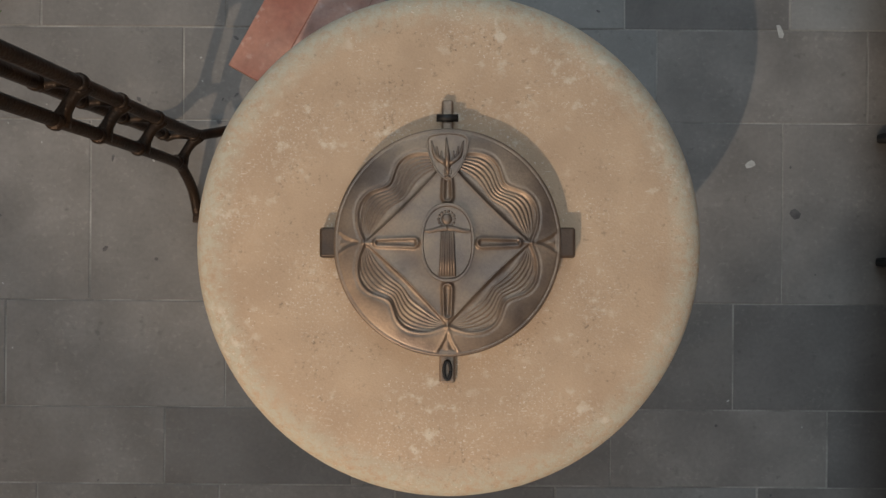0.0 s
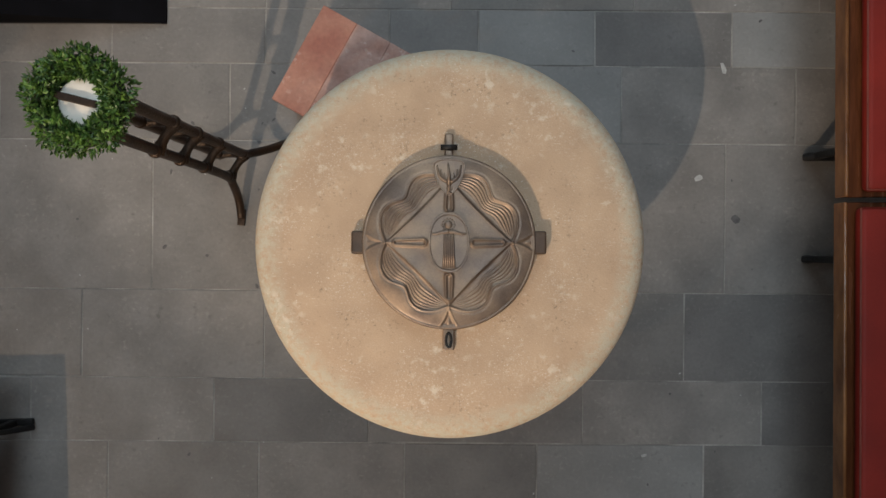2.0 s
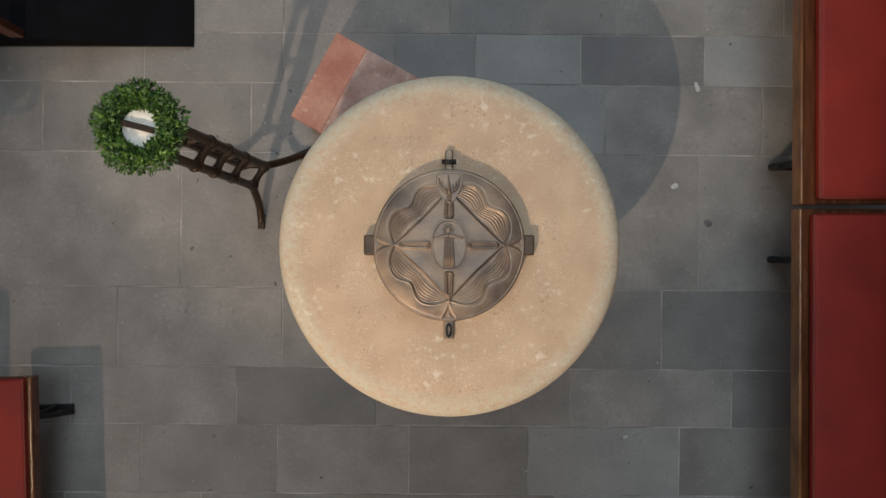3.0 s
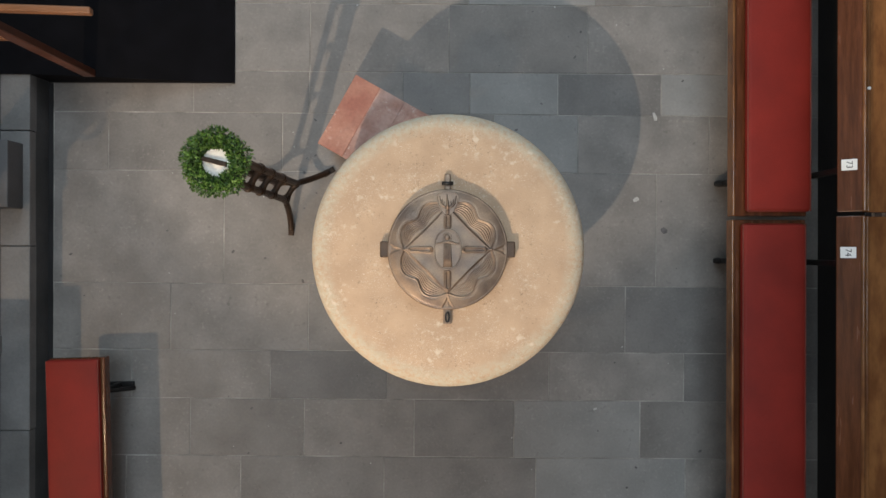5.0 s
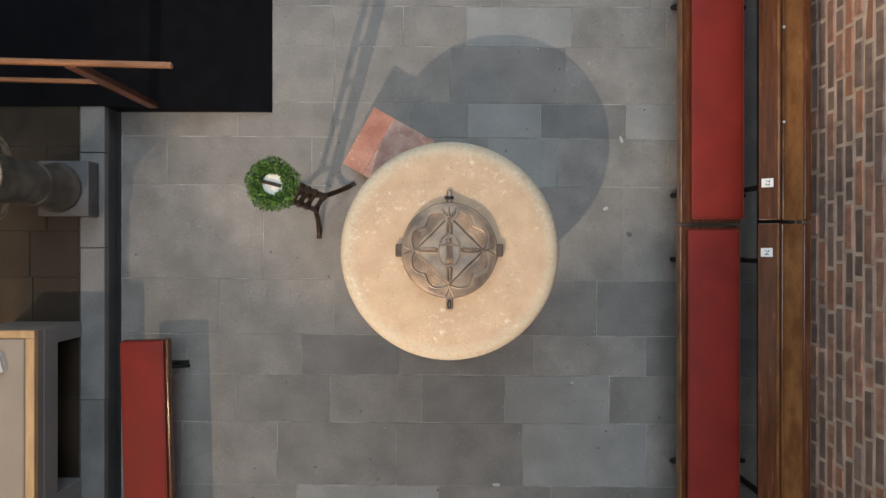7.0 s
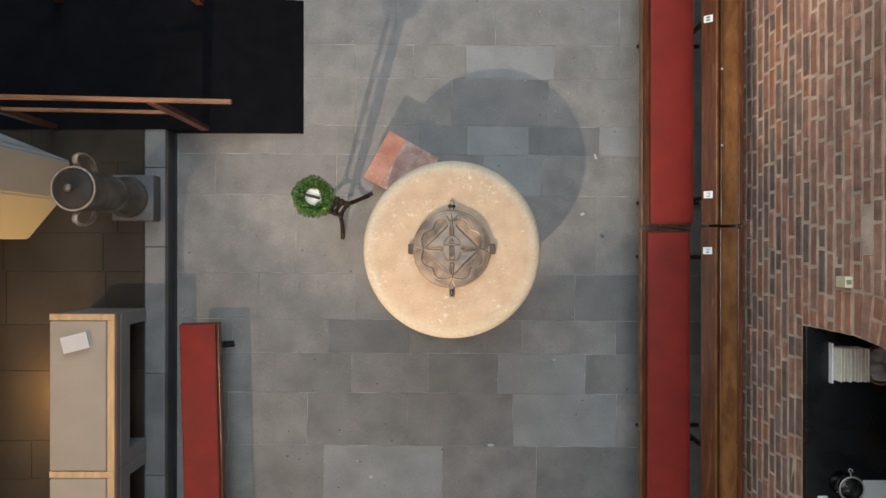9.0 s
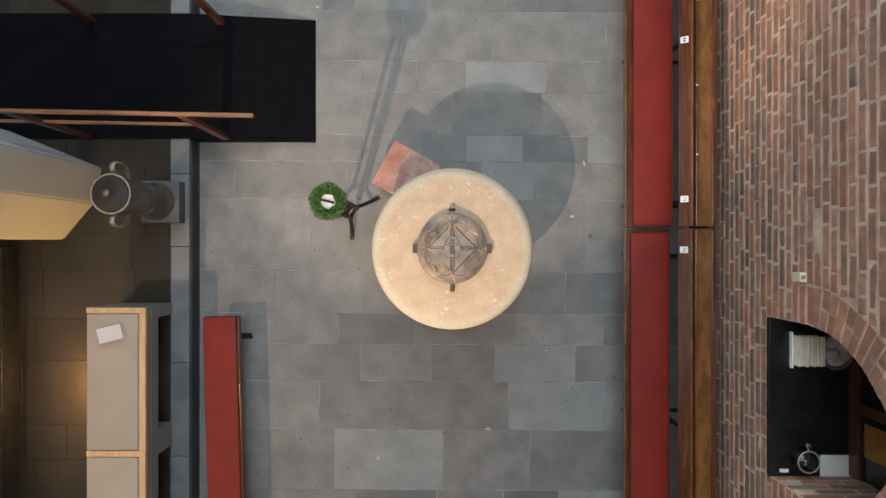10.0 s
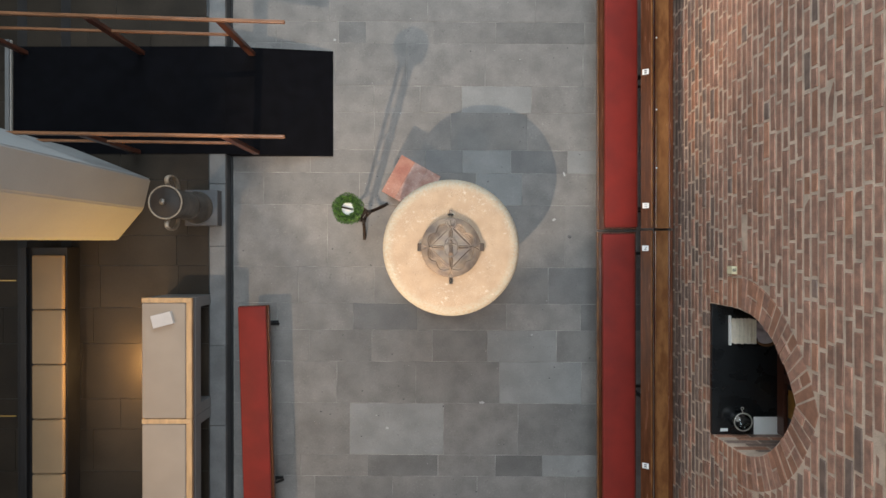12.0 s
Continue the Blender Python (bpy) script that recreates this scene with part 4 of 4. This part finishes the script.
for v in bm.verts:
    w = noise.noise(v.co * 28) * 0.014 + noise.noise(v.co * 70) * 0.005
    v.co += Vector((w * 0.6, w * 0.4, w))
part("cloth", bm, LINING, bas, "crumpled grey lilac cloth", True)
socket = thing("wall_sensor", (XW - 0.001, -0.16, 1.79), "small ivory plastic sensor box on the brick wall", "sensor")
part("case", box((-0.035, -0.030, -0.045), (0.008, 0.030, 0.045), 0.004), IVORY, socket)
for k in range(4):
    part("slot", box((-0.028, -0.012, 0.0452), (-0.024 + 0.0, 0.012, 0.0462), 0, 1, Matrix.Translation((0.007 * k, 0, 0))), INK, socket)
card = thing("name_card", (2.215, -1.47, SZ), "tiny white card lying on the sill", "card")
part("sheet", box((-0.01, -0.012, 0), (0.05, 0.012, 0.002), 0.0005, 1), PAPER, card)

# ---- pieces of the floor ----
rng = random.Random(11)
SLOPE = -0.006
LINES = (3.6, 3.2, 2.75, 2.32, 2.10, 1.665, 1.392, 1.01, 0.775, 0.448, -0.185, -0.559, -0.83, -1.152, -1.578, -2.106, -2.324, -2.75, -3.2, -3.6)
JOINTS = ((-1.1, 0.1, 1.1), (-1.5, -0.4, 0.7, 1.5), (-1.2, -0.2, 0.9, 1.7), (-1.75, -1.11, -0.832, -0.138, 0.497, 1.405), (-1.7, -1.14, -0.42, 0.387, 1.387),
          (-1.35, -0.75, -0.279, 0.147, 0.861, 1.5), (-1.8, -1.265, -0.744, 0.035, 0.815, 1.6), (-1.4, -0.75, -0.224, 0.155, 0.648, 1.23, 1.8),
          (-1.878, -0.9, 0.29, 0.762, 1.5), (-1.228, 0.0, 1.201), (-1.525, -0.752, 0.2, 1.03, 1.8), (-1.745, -0.965, -0.31, 0.6, 1.36),
          (-1.415, -0.776, -0.157, 0.404, 1.113, 1.8), (-1.775, -1.132, -0.326, 0.527, 1.368), (-1.573, -1.0, -0.042, 0.719, 1.6),
          (-1.5, -0.821, -0.1, 0.486, 0.967, 1.6), (-1.36, -0.566, 0.3, 1.2), (-1.0, 0.0, 0.9), (-1.4, -0.5, 0.5, 1.4))
# slabs by row and place along it that are darker, a little darker or paler than the rest
DARK = {(3, 2), (7, 3), (7, 5), (10, 4), (10, 5), (11, 2), (11, 5), (15, 2), (15, 4)}
# (6, 4) has the font's shadow put into its tone
MID = {(1, 2), (6, 4), (8, 1), (8, 2), (10, 2), (10, 3), (12, 1), (12, 3), (12, 5), (13, 2), (13, 3), (14, 1), (14, 4), (16, 1), (9, 1), (3, 5), (3, 6)}
# (5, 4) is paler for the spotlight that falls past the font
PALE = {(5, 4), (7, 4), (7, 6), (8, 3), (12, 4), (13, 4), (14, 2), (15, 5)}
for i, cuts in enumerate(JOINTS):
    y1, y0 = LINES[i], LINES[i + 1]
    xs = (EDGE + 0.03, *cuts, XW + 0.05)
    for k, (x0, x1) in enumerate(zip(xs, xs[1:])):
        g = rng.uniform(0.003, 0.006)
        mat = SLAB_DARK if (i, k) in DARK else SLAB_MID if (i, k) in MID else SLAB_LIGHT if (i, k) in PALE else SLAB
        me = piece_mesh("slab", x1 - x0 - g, y1 - y0 - g, 0.02, 0.0025, mat, rng, 0.0012)
        cx, cy = (x0 + x1) / 2, (y0 + y1) / 2
        piece("slab", me, floor, pose(cx, cy + SLOPE * cx, rng.uniform(-0.0008, 0.0008), 0, 0, math.degrees(SLOPE)))
# small chips of plaster and dark scuffs on the slabs
rng = random.Random(21)


def blot(bm, x, y, r, z, stretch=1.0, turn=0.0):
    n = rng.randrange(6, 10)
    m = Matrix.Translation((x, y, z)) @ pose(0, 0, 0, 0, 0, turn)
    lo, hi = [], []
    for k in range(n):
        a = 2 * math.pi * k / n
        q = r * rng.uniform(0.6, 1.15)
        lo.append(bm.verts.new(m @ Vector((q * stretch * math.cos(a), q * math.sin(a), 0))))
        hi.append(bm.verts.new(m @ Vector((0.8 * q * stretch * math.cos(a), 0.8 * q * math.sin(a), 0.0012))))
    for k in range(n):
        bm.faces.new((lo[k], lo[(k + 1) % n], hi[(k + 1) % n], hi[k]))
    bm.faces.new(hi)


bm = bmesh.new()
for x, y, r, st, tu in ((1.09, 0.30, 0.017, 1.3, 30), (1.195, 0.765, 0.015, 2.0, -70), (0.35, -1.57, 0.016, 1.8, 0), (-0.62, -1.83, 0.016, 1.2, 0), (-0.73, -1.70, 0.008, 1, 0), (0.63, 1.38, 0.006, 1, 0), (-1.15, 2.14, 0.012, 1.6, 0), (0.86, -0.88, 0.008, 2, 10)):
    blot(bm, x, y, r, 0.0, st, tu)
for k in range(70):
    blot(bm, rng.uniform(-2.1, 1.5), rng.uniform(-2.6, 2.6), rng.uniform(0.0015, 0.0045), 0.0, rng.uniform(1, 1.8), rng.uniform(0, 180))
tagged(part("plaster_chips", bm, CHIP), "small white chips of plaster scattered on the slabs", "chips", kind="stuff")
bm = bmesh.new()
for k in range(16):
    f = k / 15
    blot(bm, 1.02 + 0.16 * f + rng.uniform(-0.02, 0.02), -0.13 + 0.22 * f + rng.uniform(-0.02, 0.02), rng.uniform(0.006, 0.017), -0.0007, rng.uniform(1, 1.8), rng.uniform(0, 90))
blot(bm, 1.245, 0.125, 0.024, -0.0007, 1.0, 0)
for k in range(120):
    blot(bm, rng.uniform(-2.1, 1.5), rng.uniform(-2.6, 2.6), rng.uniform(0.003, 0.010), -0.0007, rng.uniform(1, 2), rng.uniform(0, 180))
tagged(part("floor_scuffs", bm, SCUFF), "dark worn scuff marks on the slabs", "scuffs", kind="stuff")
# aisle slabs
y = 3.4
row = 0
while y > -3.6:
    d = (0.30, 0.42, 0.36, 0.55)[row % 4]
    x = -5.6 - 0.23 * (row % 3)
    while x < EDGE - 0.17:
        l = rng.choice((0.62, 0.78, 0.9))
        x1 = min(x + l, EDGE - 0.165)
        if x1 - x > 0.08:
            piece("slab", piece_mesh("aisle_slab", x1 - x - 0.003, d - 0.003, 0.02, 0.0015, AISLE, rng, 0.0006), platform, pose((x + x1) / 2, y - d / 2, STEP + 0.0005))
        x = x1 if x1 < EDGE - 0.166 else 9
    y -= d
    row += 1
y = 3.4
for d in (0.9, 0.95, 0.9, 0.62, 0.99, 0.80, 0.9, 0.95):
    me = piece_mesh("kerb_stone", 0.157, d - 0.005, 0.06, 0.003, KERB, rng, 0.0008)
    piece("kerb_stone", me, riser, pose(EDGE - 0.0785, y - d / 2, STEP))
    y -= d

# ---- bricks ----
ISLAND = {}
for m in (BRICK, BRICK_DARK, BRICK_RED):
    c = m.copy()
    c.name = m.name + "_run"
    info = next(n for n in c.node_tree.nodes if n.type == "OBJECT_INFO")
    geo = next(n for n in c.node_tree.nodes if n.type == "NEW_GEOMETRY")
    link = next(q for q in c.node_tree.links if q.from_node == info)
    c.node_tree.links.new(geo.outputs["Random Per Island"], link.to_socket)
    c.node_tree.nodes.remove(info)
    ISLAND[m.name] = c
KINDS = [BRICK, BRICK_DARK, BRICK_RED]
rest_v, rest_f, rest_m = [], [], []


def brick_shape(y0, y1, z0, z1, rng):
    """Corners of a worn brick whose face looks to -x."""
    j = lambda: rng.uniform(-0.003, 0.003)
    xo = rng.uniform(-0.004, 0.003)
    c = 0.006
    base = [(0.02, y0, z0), (0.02, y1, z0), (0.02, y1, z1), (0.02, y0, z1)]
    mid = [(xo + c, a + j(), b + j()) for _, a, b in base]
    my, mz = (y0 + y1) / 2, (z0 + z1) / 2
    face = [(xo + j() * 0.4, a + (c if a < my else -c), b + (c if b < mz else -c)) for _, a, b in mid]
    return base + mid + face


BF = [(k, k + 4, (k + 1) % 4 + 4, (k + 1) % 4) for k in range(4)] + [(k + 4, k + 8, (k + 1) % 4 + 8, (k + 1) % 4 + 4) for k in range(4)] + [(8, 11, 10, 9)]


def lay(corners, mat, single):
    if single:
        c = sum((Vector(p) for p in corners), Vector()) / 12
        me = bpy.data.meshes.new("brick")
        me.from_pydata([tuple(Vector(p) - c) for p in corners], [], BF)
        me.materials.append(mat)
        piece("brick", me, wall, pose(XW + c.x, c.y, c.z))
    else:
        o = len(rest_v)
        rest_v.extend((XW + x, y, z) for x, y, z in corners)
        rest_f.extend(tuple(o + q for q in f) for f in BF)
        rest_m.extend([KINDS.index(mat)] * len(BF))


rng = random.Random(3)
COURSE, JOINT = 0.0835, 0.0165
singles = 0
for n in range(119):
    z0 = 0.01 + n * COURSE
    z1 = z0 + COURSE - JOINT
    y = -7.9 - rng.uniform(0, 0.26)
    step = rng.randrange(3)
    while y < 7.9:
        l = 0.232 if step % 3 else 0.110
        if rng.random() < 0.12:
            l = rng.choice((0.17, 0.115, 0.240))
        l *= rng.uniform(0.97, 1.03)
        step += 1
        a, b = y, y + l
        y = b + JOINT
        w = reach((z0 + z1) / 2, RING + 0.012 if (z0 + z1) / 2 > SPRING else 0.004) if z1 > SILL - 0.02 else 0.0
        spans = [(a, b)]
        if w > 0:
            lo, hi = NY - w, NY + w
            spans = [s for s in ((a, min(b, lo)), (max(a, hi), b)) if s[1] - s[0] > 0.035]
        for s0, s1 in spans:
            near = w > 0 and min(abs(s1 - (NY - w)), abs(s0 - (NY + w))) < 0.06
            q = rng.random()
            # low courses are mostly dark brick, partly painting in shade near the benches
            mat = BRICK_RED if (near and z1 < SPRING + 0.1) or q < 0.10 else BRICK_DARK if q < (0.8 if z0 < 1.15 else 0.5 if z0 < 1.4 else 0.17) else BRICK
            single = 2.0 < z0 < 3.5 and -1.25 < s0 < 1.15 and singles < 290
            singles += single
            lay(brick_shape(s0, s1, z0, z1, rng), mat, single)
# ring of the pointed arch
count = 15
span = math.acos(NC / NR)
for side in (-1, 1):
    for k in range(count):
        f0, f1 = span * (k + 0.08) / count, span * (k + 0.92) / count
        halves = ((0.0, RING),) if rng.random() < 0.6 else ((0.0, 0.113), (0.126, RING))
        for r0, r1 in halves:
            pts = []
            for r, f in ((NR + r0, f0), (NR + r0, f1), (NR + r1, f1), (NR + r1, f0)):
                pts.append((max(0.002, r * math.cos(f) - NC) * side + NY, SPRING + r * math.sin(f)))
            if side > 0:
                pts = pts[::-1]
            xo = rng.uniform(-0.005, 0.002)
            cy, cz = sum(p[0] for p in pts) / 4, sum(p[1] for p in pts) / 4
            ins = [(cy + (p[0] - cy) * 0.93, cz + (p[1] - cz) * 0.93) for p in pts]
            corners = [(0.35, *p) for p in pts] + [(xo + 0.006, *p) for p in pts] + [(xo, *p) for p in ins]
            lay(corners, BRICK_RED if rng.random() < 0.5 else BRICK, False)
zi, zo = SPRING + NR * math.sin(span), SPRING + (NR + RING) * math.sin(span)
wk, ze = RING * NC / NR - 0.008, SPRING + math.sqrt((NR + RING) ** 2 - NC ** 2)
kite = [(NY, zi + 0.01), (NY - wk, zo), (NY, ze), (NY + wk, zo)]
kc = (NY, (zi + ze) / 2)
lay([(0.3, *p) for p in kite] + [(0.004, *p) for p in kite] + [(-0.001, kc[0] + (p[0] - kc[0]) * 0.93, kc[1] + (p[1] - kc[1]) * 0.93) for p in kite], BRICK_RED, False)
# bricks of the reveal
for side in (-1, 1):
    for n in range(6):
        z0 = SILL + 0.02 + n * COURSE
        x = XW + 0.13 * (n % 2) + 0.01
        while x < xb - 0.1:
            l = 0.25
            y = NY + side * NA
            t = -side * 0.005
            base = [(x - XW, y + side * 0.02, z0), (x - XW + l, y + side * 0.02, z0), (x - XW + l, y + side * 0.02, z0 + COURSE - JOINT), (x - XW, y + side * 0.02, z0 + COURSE - JOINT)]
            mid = [(p[0], y, p[2]) for p in base]
            face = [(p[0] + (0.004 if i in (0, 3) else -0.004), y + t, p[2] + (0.004 if i < 2 else -0.004)) for i, p in enumerate(base)]
            cc = base + mid + face
            lay(cc, BRICK_DARK if rng.random() < 0.4 else BRICK_RED, False)
            x += l + JOINT
me = bpy.data.meshes.new("bricks")
me.from_pydata(rest_v, [], rest_f)
for m in KINDS:
    me.materials.append(ISLAND[m.name])
me.polygons.foreach_set("material_index", rest_m)
me.update()
runs = new("bricks", me)
runs.parent = wall
tagged(runs, kind="stuff")
